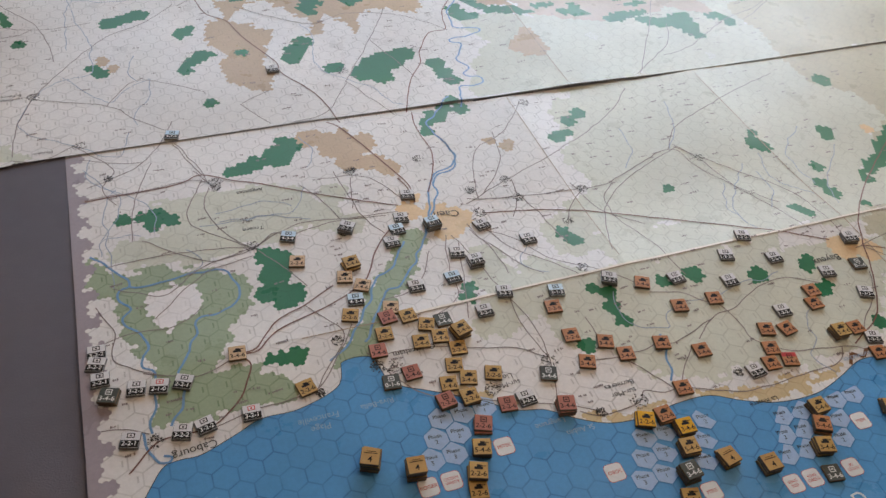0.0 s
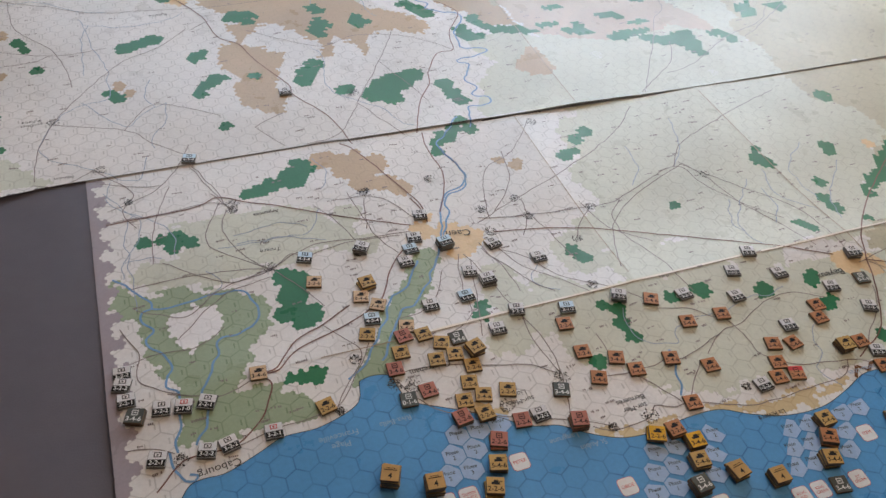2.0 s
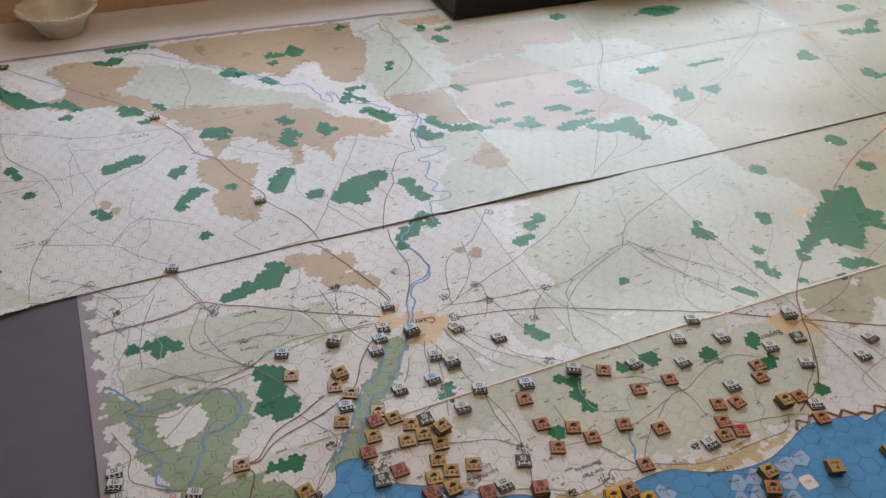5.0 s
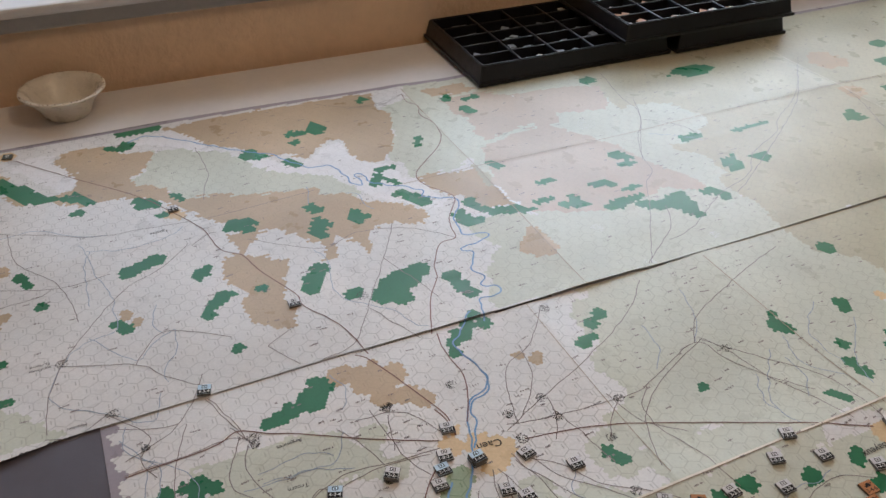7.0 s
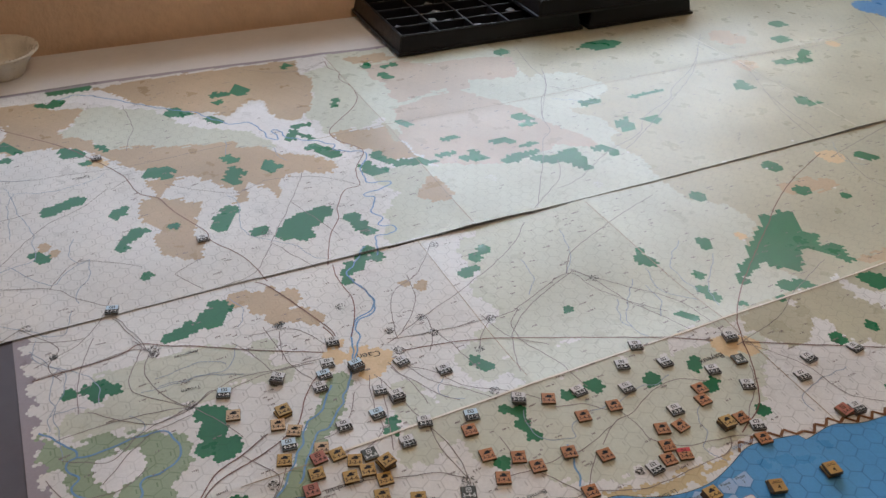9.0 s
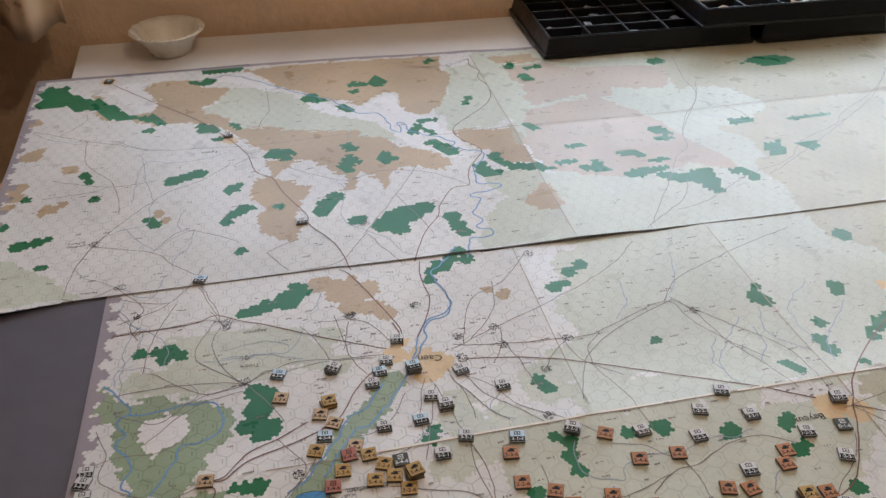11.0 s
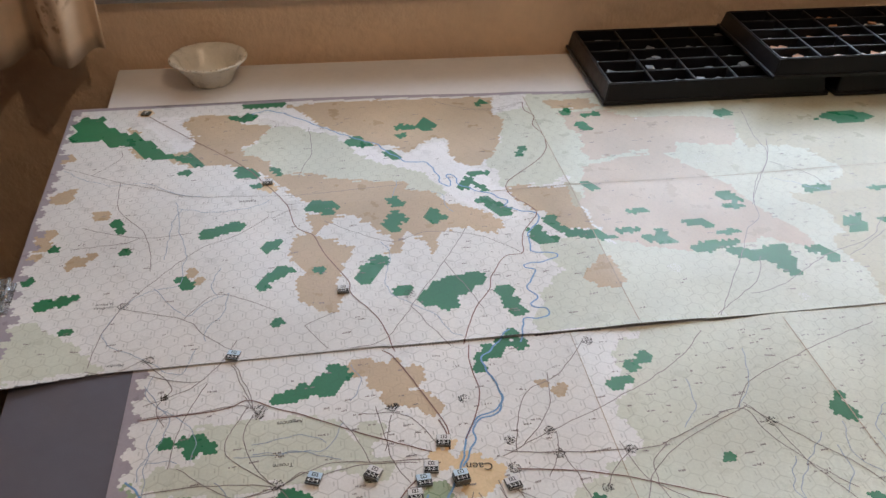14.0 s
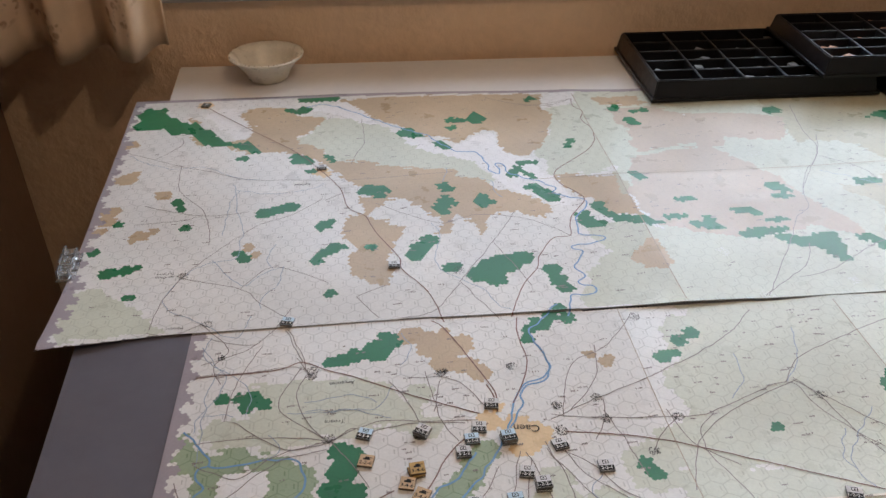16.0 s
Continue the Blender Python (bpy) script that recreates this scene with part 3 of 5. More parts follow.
region('printed_wood', (307, 125), (320, 131), (330, 127), (341, 127), (351, 115), (341, 110), (332, 116), (315, 122))
region('printed_wood', (370, 381), (382, 391), (383, 380), (373, 372))
region('printed_wood', (379, 348), (389, 354), (399, 335), (389, 330), (381, 336))
region('printed_wood', (393, 372), (417, 378), (413, 368), (394, 366))
region('printed_wood', (345, 214), (355, 218), (362, 202), (356, 197), (350, 205))
region('printed_wood', (377, 158), (392, 161), (399, 157), (385, 152), (379, 154))
region('printed_wood', (357, 126), (372, 130), (382, 125), (372, 120), (358, 122))
region('printed_wood', (379, 113), (393, 116), (399, 127), (404, 120), (402, 111), (408, 100), (393, 96), (385, 104))
region('printed_wood', (427, 133), (446, 137), (451, 129), (456, 120), (449, 118), (439, 127), (428, 129))
region('printed_wood', (482, 180), (496, 184), (501, 177), (507, 163), (496, 160), (489, 167))
region('printed_wood', (480, 158), (494, 161), (503, 154), (492, 151), (481, 153))
region('printed_wood', (453, 112), (468, 116), (477, 110), (464, 106))
region('printed_wood', (424, 94), (444, 96), (466, 96), (470, 91), (449, 87), (430, 79), (416, 87))
region('printed_wood', (490, 86), (507, 84), (507, 67), (508, 53), (498, 35), (489, 41), (489, 57), (470, 63), (452, 74), (451, 86), (465, 83), (480, 77))
region('printed_wood', (526, 77), (544, 76), (551, 64), (548, 51), (537, 50), (539, 64), (526, 73))
region('printed_wood', (579, 183), (600, 183), (611, 174), (596, 171), (577, 168))
region('printed_wood', (589, 120), (609, 124), (608, 112), (597, 93), (585, 98))
region('printed_wood', (625, 112), (645, 116), (647, 102), (634, 96))
region('printed_wood', (794, 143), (820, 155), (815, 139), (819, 128), (806, 124), (794, 133))
region('printed_wood', (841, 84), (855, 83), (854, 68), (866, 60), (846, 55), (835, 64))
region('printed_wood', (903, 186), (925, 187), (940, 175), (972, 201), (985, 191), (964, 182), (955, 163), (930, 170), (901, 174))
region('printed_wood', (960, 251), (989, 251), (989, 231), (963, 230))
region('printed_wood', (1000, 299), (1027, 300), (1030, 283), (1011, 279))
region('printed_wood', (797, -54), (813, -53), (820, -71), (805, -67), (799, -61))
region('printed_wood', (557, 358), (574, 364), (575, 346), (557, 343))
region('printed_wood', (669, 321), (695, 339), (731, 340), (745, 322), (717, 307), (695, 310), (686, 325))
region('printed_wood', (647, 169), (672, 170), (699, 171), (695, 166), (646, 162))
region('printed_wood', (681, -31), (702, -29), (695, -47), (685, -42))
region('printed_hill', (-76, 412), (-68, 427), (-27, 424), (-9, 401), (22, 392), (15, 358), (-15, 340), (24, 305), (37, 281), (74, 272), (103, 259), (133, 251), (168, 243), (161, 232), (184, 225), (199, 203), (220, 189), (240, 175), (254, 159), (245, 141), (228, 140), (217, 152), (192, 154), (183, 127), (176, 115), (171, 137), (159, 152), (154, 157), (148, 121), (135, 122), (142, 148), (129, 159), (106, 189), (84, 186), (75, 167), (72, 158), (104, 137), (100, 120), (84, 84), (91, 68), (90, 53), (85, 43), (71, 44), (61, 55), (49, 75), (46, 87), (59, 98), (51, 119), (43, 129), (46, 146), (53, 159), (67, 163), (59, 188), (61, 197), (73, 194), (64, 218), (47, 235), (26, 270), (0, 295), (-25, 306), (-55, 301))
region('printed_hill', (-55, 301), (-88, 323), (-119, 330), (-138, 368), (-124, 377), (-110, 346), (-77, 335), (-62, 343), (-63, 376), (-42, 361), (-25, 306))
region('printed_hill', (41, 443), (90, 443), (174, 441), (295, 433), (285, 397), (296, 367), (283, 320), (268, 289), (248, 266), (227, 274), (219, 305), (220, 331), (211, 338), (196, 326), (175, 308), (157, 322), (138, 330), (126, 344), (107, 358), (82, 384), (55, 411))
region('printed_hill', (356, 414), (414, 416), (421, 391), (391, 384), (364, 392))
region('printed_hill', (-140, 381), (-140, 409), (-126, 391), (-127, 378))
region('printed_hill', (253, 215), (284, 218), (328, 205), (334, 163), (340, 125), (310, 136), (295, 166), (277, 187))
region('printed_hill', (305, 68), (330, 90), (339, 86), (340, 57), (333, 42), (317, 40), (305, 60))
region('printed_heath', (358, 247), (457, 276), (475, 239), (505, 192), (510, 151), (536, 111), (540, 75), (495, 96), (429, 83), (380, 95), (343, 116), (337, 173))
region('printed_heath', (453, 309), (498, 313), (474, 269), (444, 267))
region('printed_heath', (529, 338), (567, 322), (548, 303), (525, 313))
region('printed_pasture', (22, 392), (75, 381), (113, 331), (142, 291), (172, 283), (189, 264), (199, 230), (203, 213), (181, 202), (162, 238), (121, 250), (74, 272), (40, 280), (25, 303), (-11, 336), (15, 355))
region('printed_pasture', (292, 382), (331, 402), (368, 380), (395, 375), (452, 357), (445, 316), (390, 269), (352, 247), (319, 216), (278, 217), (257, 220), (267, 253), (258, 272), (268, 289), (285, 320))
region('printed_pasture', (-188, 56), (-165, 65), (-129, 28), (-96, -3), (-143, -6), (-181, -17), (-186, 26))
region('printed_pasture', (224, 297), (250, 300), (252, 272), (227, 274))
region('printed_valley', (113, 331), (138, 323), (149, 303), (167, 296), (181, 307), (203, 325), (216, 324), (218, 299), (230, 273), (255, 254), (255, 220), (270, 209), (272, 193), (278, 167), (271, 158), (250, 169), (221, 196), (206, 213), (199, 246), (183, 265), (159, 278), (136, 292), (118, 312))
region('printed_valley', (0, 422), (48, 435), (75, 396), (88, 366), (62, 375), (35, 401))
region('printed_valley', (-116, 433), (-81, 423), (-69, 388), (-60, 353), (-72, 337), (-83, 351), (-101, 376), (-118, 405))
region('printed_marsh', (-68, -117), (-57, -121), (-49, -134), (-42, -139), (-32, -135), (-11, -139), (12, -144), (25, -157), (31, -168), (26, -183), (18, -191), (11, -206), (4, -216), (-9, -231), (17, -230), (36, -242), (40, -253), (37, -261), (21, -259), (12, -261), (-3, -258), (-10, -264), (-19, -258), (-31, -259), (-41, -257), (-37, -239), (-34, -222), (-40, -208), (-47, -196), (-51, -177), (-54, -161), (-64, -150), (-66, -138))
region('printed_valley', (-38, -161), (-23, -152), (-8, -155), (-5, -170), (-13, -183), (-22, -194), (-30, -187), (-36, -175))
region('printed_pasture', (213, -211), (195, -245), (211, -277), (235, -285), (239, -304), (260, -307), (277, -320), (303, -316), (325, -324), (342, -327), (364, -324), (403, -327), (477, -247), (337, -228), (245, -216))
region('printed_beach', (210, -334), (223, -330), (253, -326), (274, -334), (294, -340), (325, -342), (359, -338), (370, -332), (357, -332), (318, -333), (288, -330), (260, -322), (239, -321), (213, -326))
region('printed_wood', (607, -101), (619, -112), (631, -108), (644, -115), (623, -142), (635, -153), (622, -169), (639, -174), (632, -194), (635, -205), (625, -201), (616, -181), (606, -166), (590, -174), (584, -186), (571, -192), (559, -179), (555, -169), (540, -165), (511, -185), (512, -176), (531, -161), (545, -157), (565, -136), (583, -129), (603, -116))
region('printed_hill', (630, -203), (702, -201), (681, -217), (639, -215))
region('printed_hill', (668, -64), (734, -89), (717, -97), (663, -85))
region('printed_heath', (367, 377), (425, 383), (452, 357), (531, 351), (571, 333), (549, 276), (478, 291), (408, 274), (371, 261), (375, 312))
region('printed_pasture', (-28, -71), (22, -72), (59, -69), (88, -94), (82, -120), (59, -129), (31, -131), (0, -138), (-39, -134), (-56, -114), (-38, -105), (-10, -98))
region('printed_field', (455, -20), (430, 60), (470, 150), (440, 260), (520, 330), (480, 470), (1500, 470), (1500, -30))
region('printed_field', (500, -5), (480, -70), (515, -130), (470, -214), (1500, -214), (1500, -5))
region('printed_pasture', (332, -14), (244, 0), (263, 44), (291, 79), (329, 93), (360, 112), (335, 200), (335, 470), (560, 470), (560, -30))
region('printed_pasture', (353, -1), (299, -41), (309, -84), (287, -102), (293, -131), (276, -149), (281, -169), (327, -181), (348, -205), (372, -219), (560, -214), (560, -5))
COAST = ((-41, -286), (-37, -282), (-29, -281), (-18, -281), (1, -274), (16, -268), (36, -268), (57, -262), (65, -255), (66, -245), (76, -242), (87, -245), (87, -252), (94, -267), (109, -276), (124, -284), (139, -293), (154, -304), (171, -309), (185, -319), (200, -327), (214, -330), (230, -330), (248, -328), (269, -329), (288, -338), (310, -345), (336, -346), (359, -340), (379, -333), (397, -334), (422, -340), (392, -340), (420, -345), (451, -343), (473, -350), (510, -354))

COAST_LINE = spline([(x / 1000, y / 1000) for x, y in COAST] + [(0.70, -0.372), (1.0, -0.395), (1.45, -0.44)], 0.002)
COAST_LINE = [(-0.0755, -0.345), (-0.062, -0.318)] + COAST_LINE
cx = np.array([p[0] for p in COAST_LINE])
cy = np.array([p[1] for p in COAST_LINE])
for i in range(1, len(cx)):
    cx[i] = max(cx[i], cx[i - 1] + 1e-5)


def coast_y(x):
    return float(np.interp(x, cx, cy))


def build_sheets():
    c = P / 4
    rad = c / math.sqrt(3) * 1.0
    kinds = ["printed_wood", "printed_bay", "printed_town", "printed_valley", "printed_marsh", "printed_beach", "printed_hill", "printed_heath", "printed_pasture", "printed_field"]
    pts, where = [], []
    for k in range(int(NEAR_END / (c * 0.866)) - 2, int(0.47 / (c * 0.866)) + 2):
        for i in range(int(-0.23 / c), int(RIGHT / c)):
            x, y = hex_place(i, k, c)
            if y > seam_at(x):
                if x < left_far(y) - c * 0.5 or y > top_far(x) + c * 0.4:
                    continue
            elif x < LEFT_NEAR - c * 0.4 or y < NEAR_END or y < coast_y(x) - 0.012:
                continue
            pts.append((x, y))
    pts = np.array(pts)
    owner = np.full(len(pts), -1)
    jitter = np.array([0.0011 * noise.noise((x * 260, y * 260, 0.0)) for x, y in pts])
    broad = np.array([0.009 * noise.noise((x * 48, y * 48, 4.0)) + 0.006 * noise.noise((x * 120, y * 120, 8.0)) for x, y in pts])
    grow = {"printed_wood": 1.14, "printed_marsh": 1.22}
    for kind in reversed(kinds):
        for n, (kd, lobes) in enumerate(AREAS):
            if kd != kind:
                continue
            if len(lobes[0]) == 2:
                owner[lobed(pts, lobes) if kind == "printed_wood" else inside(pts, lobes, broad * 0.7)] = n
                continue
            for x, y, r in lobes:
                d = np.hypot(pts[:, 0] - x, pts[:, 1] - y)
                rough = broad * min(1.0, r / 0.02) if kind in ("printed_hill", "printed_heath", "printed_pasture", "printed_field", "printed_valley") else jitter
                owner[d < r * grow.get(kind, 1.02) + rough] = n
    # margins along the outer edges follow whole hexes
    for j, (x, y) in enumerate(pts):
        qx, qy = x * math.cos(TURN) + y * math.sin(TURN), -x * math.sin(TURN) + y * math.cos(TURN)
        v = round((qy - OY) / (P * 0.8660254))
        bx = OX + P * (round((qx - OX) / P - 0.5 * (v % 2)) + 0.5 * (v % 2))
        if y > seam_at(x):
            if bx < left_far(y) + 0.0105 or y > top_far(x) - 0.0075:
                owner[j] = -2
        elif bx < LEFT_NEAR + 0.0095:
            owner[j] = -2
    groups = {}
    for j, (x, y) in enumerate(pts):
        groups.setdefault((bool(y > seam_at(x)), int(owner[j])), []).append(j)
    ring = [(rad * math.cos(radians(30 + 60 * a) + TURN), rad * math.sin(radians(30 + 60 * a) + TURN)) for a in range(6)]

    def patches(members):
        left = {(round(pts[j][0] / c * 2), round(pts[j][1] / (c * 0.866))): j for j in members}
        found = []
        while left:
            key, j = left.popitem()
            piece, todo = [j], [key]
            while todo:
                a, b = todo.pop()
                for da in (-3, -2, -1, 0, 1, 2, 3):
                    for db in (-1, 0, 1):
                        q = left.pop((a + da, b + db), None)
                        if q is not None:
                            piece.append(q)
                            todo.append((a + da, b + db))
            found.append(piece)
        return found

    split = []
    for (far, own), members in groups.items():
        if own < 0:
            split.append((far, own, members))
            continue
        split += [(far, own, p) if len(p) > 3 else (far, -1, p) for p in patches(members)]
    whole = {}
    for far, own, members in split:
        if own == -1:
            whole.setdefault(far, []).extend(members)
    split = [s for s in split if s[1] != -1] + [(far, -1, p) for far, m in whole.items() for p in patches(m)]
    for far, own, members in split:
        verts, faces, index = [], [], {}
        for j in members:
            f = []
            for dx, dy in ring:
                x, y = pts[j][0] + dx, pts[j][1] + dy
                if far:
                    y = min(max(y, seam_at(x)), top_far(x))
                    x = max(x, left_far(y))
                else:
                    y = min(y, seam_at(x) - 1e-5)
                    x = max(x, LEFT_NEAR)
                key = (round(x, 5), round(y, 5))
                if key not in index:
                    index[key] = len(verts)
                    verts.append((x, y, surf(x, y)))
                v = index[key]
                if v not in f:
                    f.append(v)
            if len(f) > 2:
                faces.append(f)
        if not faces:
            continue
        me = bpy.data.meshes.new("paper")
        me.from_pydata(verts, [], faces)
        if own == -1:
            name, mat = "paper", M_PAPER
        elif own == -2:
            name, mat = "margin", M_MARGIN
        else:
            name, mat = AREAS[own][0], M_KIND[AREAS[own][0]]
        me.name = name
        mesh_part(name, me, mat, far_sheet if far else near_sheet, smooth=True)
    # sheet rims: cut paper edges with their thickness, and the strip of the near sheet under the far one
    for name, sheet, edge in (("paper_edge", far_sheet, [(x, seam_at(x)) for x in np.arange(left_far(SEAM), RIGHT, 0.004)]),
                              ("paper_edge", far_sheet, [(left_far(y), y) for y in np.arange(SEAM, 0.461, 0.004)]),
                              ("paper_edge", near_sheet, [(LEFT_NEAR, y) for y in np.arange(SEAM - 0.001, NEAR_END, -0.004)])):
        bm = bmesh.new()
        prev = None
        for x, y in edge:
            z = surf(x, y)
            pair = [bm.verts.new((x, y - 0.00005, z)), bm.verts.new((x, y - 0.00005, z - 0.0004))]
            if prev:
                bm.faces.new((prev[0], prev[1], pair[1], pair[0]))
            prev = pair
        part(name, bm, M_MARGIN, sheet)
    part("tucked_strip", boxed(LEFT_NEAR, SEAM - 0.0002, -0.0014, RIGHT, 0.012, -0.0007), M_PAPER, near_sheet)
    # the sea
    bm = bmesh.new()
    cols = []
    for x in np.arange(-0.0755, RIGHT, 0.0022):
        y0 = coast_y(x)
        ys = [y0 - (y0 - NEAR_END) * u for u in (0, 0.01, 0.03, 0.06, 0.1, 0.15, 0.2, 0.3, 0.4, 0.5, 0.7, 1.0)]
        cols.append([bm.verts.new((x, y, surf(x, y) + 0.00015)) for y in ys])
    for a, b in zip(cols, cols[1:]):
        for u in range(len(a) - 1):
            bm.faces.new((a[u], a[u + 1], b[u + 1], b[u]))
    part("printed_sea", bm, M_SEA, near_sheet, "printed blue sea", smooth=True)
    ribbon("coast_outline", [(x, coast_y(x)) for x in np.arange(-0.0755, 1.4, 0.0022)], 0.00045, 0.00022, M_INK)


build_sheets()
cliff = []
for i in range(26):
    x = 0.372 + i * 0.0062
    cliff.append((x, coast_y(x) + (0.0065 if i % 2 else 0.001)))
for a, b in zip(cliff, cliff[1:]):
    ribbon("cliff_mark", [a, ((a[0] + b[0]) / 2, (a[1] + b[1]) / 2), b], 0.0022, 0.0003, M_CLIFF)

# fold lines: pale ones paint worn paper and the crest's highlight, the rest dark
M_CREASE = printed("worn_crease", (0.80, 0.75, 0.66), grid=0.0, figures=0.0)
M_CREASE_DARK = printed("dark_crease_line", (0.40, 0.32, 0.24), grid=0.0, figures=0.0)
ribbon("worn_crease", [(x, FOLD + 0.0004 * math.sin(x * 40)) for x in np.arange(0.10, 1.4, 0.003)], 0.0018, 0.00032, M_CREASE)
ribbon("worn_crease", [(x, FOLD - 0.0011 + 0.0004 * math.sin(x * 40)) for x in np.arange(0.05, 1.4, 0.003)], 0.0007, 0.00034, M_CREASE_DARK)
ribbon("worn_crease", [(x, 0.211 + 0.0004 * math.sin(x * 33)) for x in np.arange(0.25, 1.4, 0.003)], 0.0009, 0.00032, M_CREASE_DARK)
ribbon("worn_crease", [(0.334, y) for y in np.arange(SEAM + 0.001, 0.43, 0.003)], 0.0008, 0.00032, M_CREASE_DARK)
ribbon("worn_crease", [(0.457, y) for y in np.arange(-0.34, SEAM - 0.009, 0.003)], 0.0008, 0.00032, M_CREASE_DARK)
ribbon("worn_crease", [(0.273, y) for y in np.arange(-0.21, SEAM - 0.001, 0.003)], 0.0006, 0.00032, M_CREASE_DARK)
ribbon("worn_crease", [(0.854, y) for y in np.arange(SEAM + 0.001, 0.43, 0.003)], 0.0009, 0.00032, M_CREASE)

# landing hexes with their phase figures
for n, (x, y) in enumerate(((112, -297), (106, -309), (99, -320), (125, -296), (119, -308), (112, -320), (139, -297), (219, -343), (232, -343), (212, -354),
                            (225, -354), (205, -365), (219, -365), (259, -343), (252, -354), (245, -365), (306, -354), (299, -365), (292, -377), (319, -354),
                            (312, -365), (306, -377), (346, -354), (359, -354), (339, -365), (332, -377))):
    q = (x / 1000, y / 1000)
    v = round((q[1] - OY) / (P * 0.8660254))
    hx, hy = hex_place(round((q[0] - OX) / P - 0.5 * (v % 2)), v, P)
    bm = bmesh.new()
    bm.faces.new([bm.verts.new((hx + 0.0074 * math.cos(radians(30 + 60 * a)), hy + 0.0074 * math.sin(radians(30 + 60 * a)),
                                surf(hx, hy) + 0.00024)) for a in range(6)])
    part("landing_hex", bm, M_PHASE, near_sheet)
    lettering("Phase", hx - 0.0005, hy + 0.0015, 0.0034, -3, M_INK)
    lettering("123"[n % 3], hx - 0.0005, hy - 0.0022, 0.0036, -3, M_INK)
for text, x, y in (("PETER", 139, -324), ("ROGER", 91, -335), ("QUEEN\nWHITE", 104, -335), ("OBOE", 191, -357), ("MIKE", 237, -383),
                   ("KING\nRED", 284, -393), ("KING\nGREEN", 297, -393), ("JIG\nGREEN", 324, -394), ("ITEM", 350, -370)):
    x, y = x / 1000, y / 1000
    for nm, s, lift, mat in (("label_border", 0.00545, 0.00028, M_RED_INK), ("label_field", 0.0052, 0.00034, M_WHITE_INK)):
        bm = bmesh.new()
        ring = []
        for a in range(24):
            u = radians(a * 15 + 7.5)
            k = 1 / (abs(math.cos(u)) ** 6 + abs(math.sin(u)) ** 6) ** (1 / 6)
            px, py = x + s * k * math.cos(u), y + s * k * math.sin(u)
            ring.append(bm.verts.new((px, py, surf(px, py) + lift)))
        bm.faces.new(ring)
        part(nm, bm, mat, near_sheet)
    lettering(text, x, y, 0.0030 if len(text) < 6 else 0.0025, 0, M_RED_INK, 0.00042)
for text, x, y, size, turn, mat in (
        ("Caen", 174, -134, 0.009, 172, M_INK), ("Bayeux", 416, -253, 0.008, 180, M_INK), ("Cabourg", -21, -277, 0.0068, 186, M_INK),
        ("Troarn", 40, -115, 0.005, 178, M_INK), ("Argences", 45, -76, 0.005, 182, M_INK), ("Ouistreham", 112, -247, 0.0055, 180, M_INK),
        ("Falaise", 3, 225, 0.0065, 181, M_INK), ("St Pierre", -111, 79, 0.0042, 180, M_INK), ("sur-Dives", -111, 74, 0.0042, 180, M_INK),
        ("Lion-", 157, -281, 0.005, 180, M_INK), ("sur-Mer", 157, -286.5, 0.005, 180, M_INK), ("Bernieres", 221, -306, 0.005, 180, M_INK),
        ("sur-Mer", 221, -312, 0.005, 180, M_INK), ("Mezidon", -90, 1, 0.004, 180, M_INK), ("Houlgate", -23, -311, 0.005, 190, M_PALE_INK),
        ("Franceville", 46, -277, 0.0055, 180, M_PALE_INK), ("Plage", 46, -283, 0.0055, 180, M_PALE_INK), ("Riva-Bella", 80, -277, 0.005, 180, M_PALE_INK),
        ("Langrune", 170, -318, 0.005, 180, M_PALE_INK), ("St Aubin", 185, -327, 0.005, 180, M_PALE_INK), ("La Riviere", 300, -342, 0.005, 180, M_INK),
        ("Arromanches", 383, -330, 0.005, 180, M_PALE_INK), ("GOLD", 303, -414, 0.012, 9, M_WHITE_INK), ("Mulberry Track", 356, -411, 0.0058, 8, M_PALE_INK)):
    lettering(text, x / 1000, y / 1000, size, turn, mat)

# small place names too fine to read: short ink bars
names = random.Random(11)


def name_bars(n, x0, x1, y0, y1, sheet):
    bm = bmesh.new()
    for _ in range(n):
        x, y, l, a = names.uniform(x0, x1), names.uniform(y0, y1), names.uniform(0.0035, 0.009), names.gauss(0.05, 0.09)
        if y < coast_y(x) + 0.006:
            continue
        m = int(l / 0.0011)
        for k in range(m):
            if names.random() < 0.2:
                continue
            px, py = x + (k - m / 2) * 0.0011 * math.cos(a), y + (k - m / 2) * 0.0011 * math.sin(a)
            h, w = names.uniform(0.0004, 0.0009), 0.00042
            bm.faces.new([bm.verts.new((px + i * w, py + j * h, surf(px + i * w, py + j * h) + 0.00036)) for i, j in ((-1, -1), (1, -1), (1, 1), (-1, 1))])
    o = part("fine_lettering", bm, M_ROAD, sheet)
    tagged(o, kind="stuff")


strip = bmesh.new()
for k in range(150):
    x = -0.115 + k * 0.00105
    for j in range(2):
        if names.random() < 0.75:
            y = top_far(x) - 0.0011 - j * 0.0013
            strip.faces.new([strip.verts.new((x + a * 0.0004, y + b * 0.0005, surf(x, y) + 0.0004)) for a, b in ((-1, -1), (1, -1), (1, 1), (-1, 1))])
tagged(part("edge_lettering", strip, M_INK, far_sheet), kind="stuff")
name_bars(560, -0.18, 1.2, 0.01, 0.44, far_sheet)
name_bars(640, -0.06, 1.0, -0.33, -0.02, near_sheet)

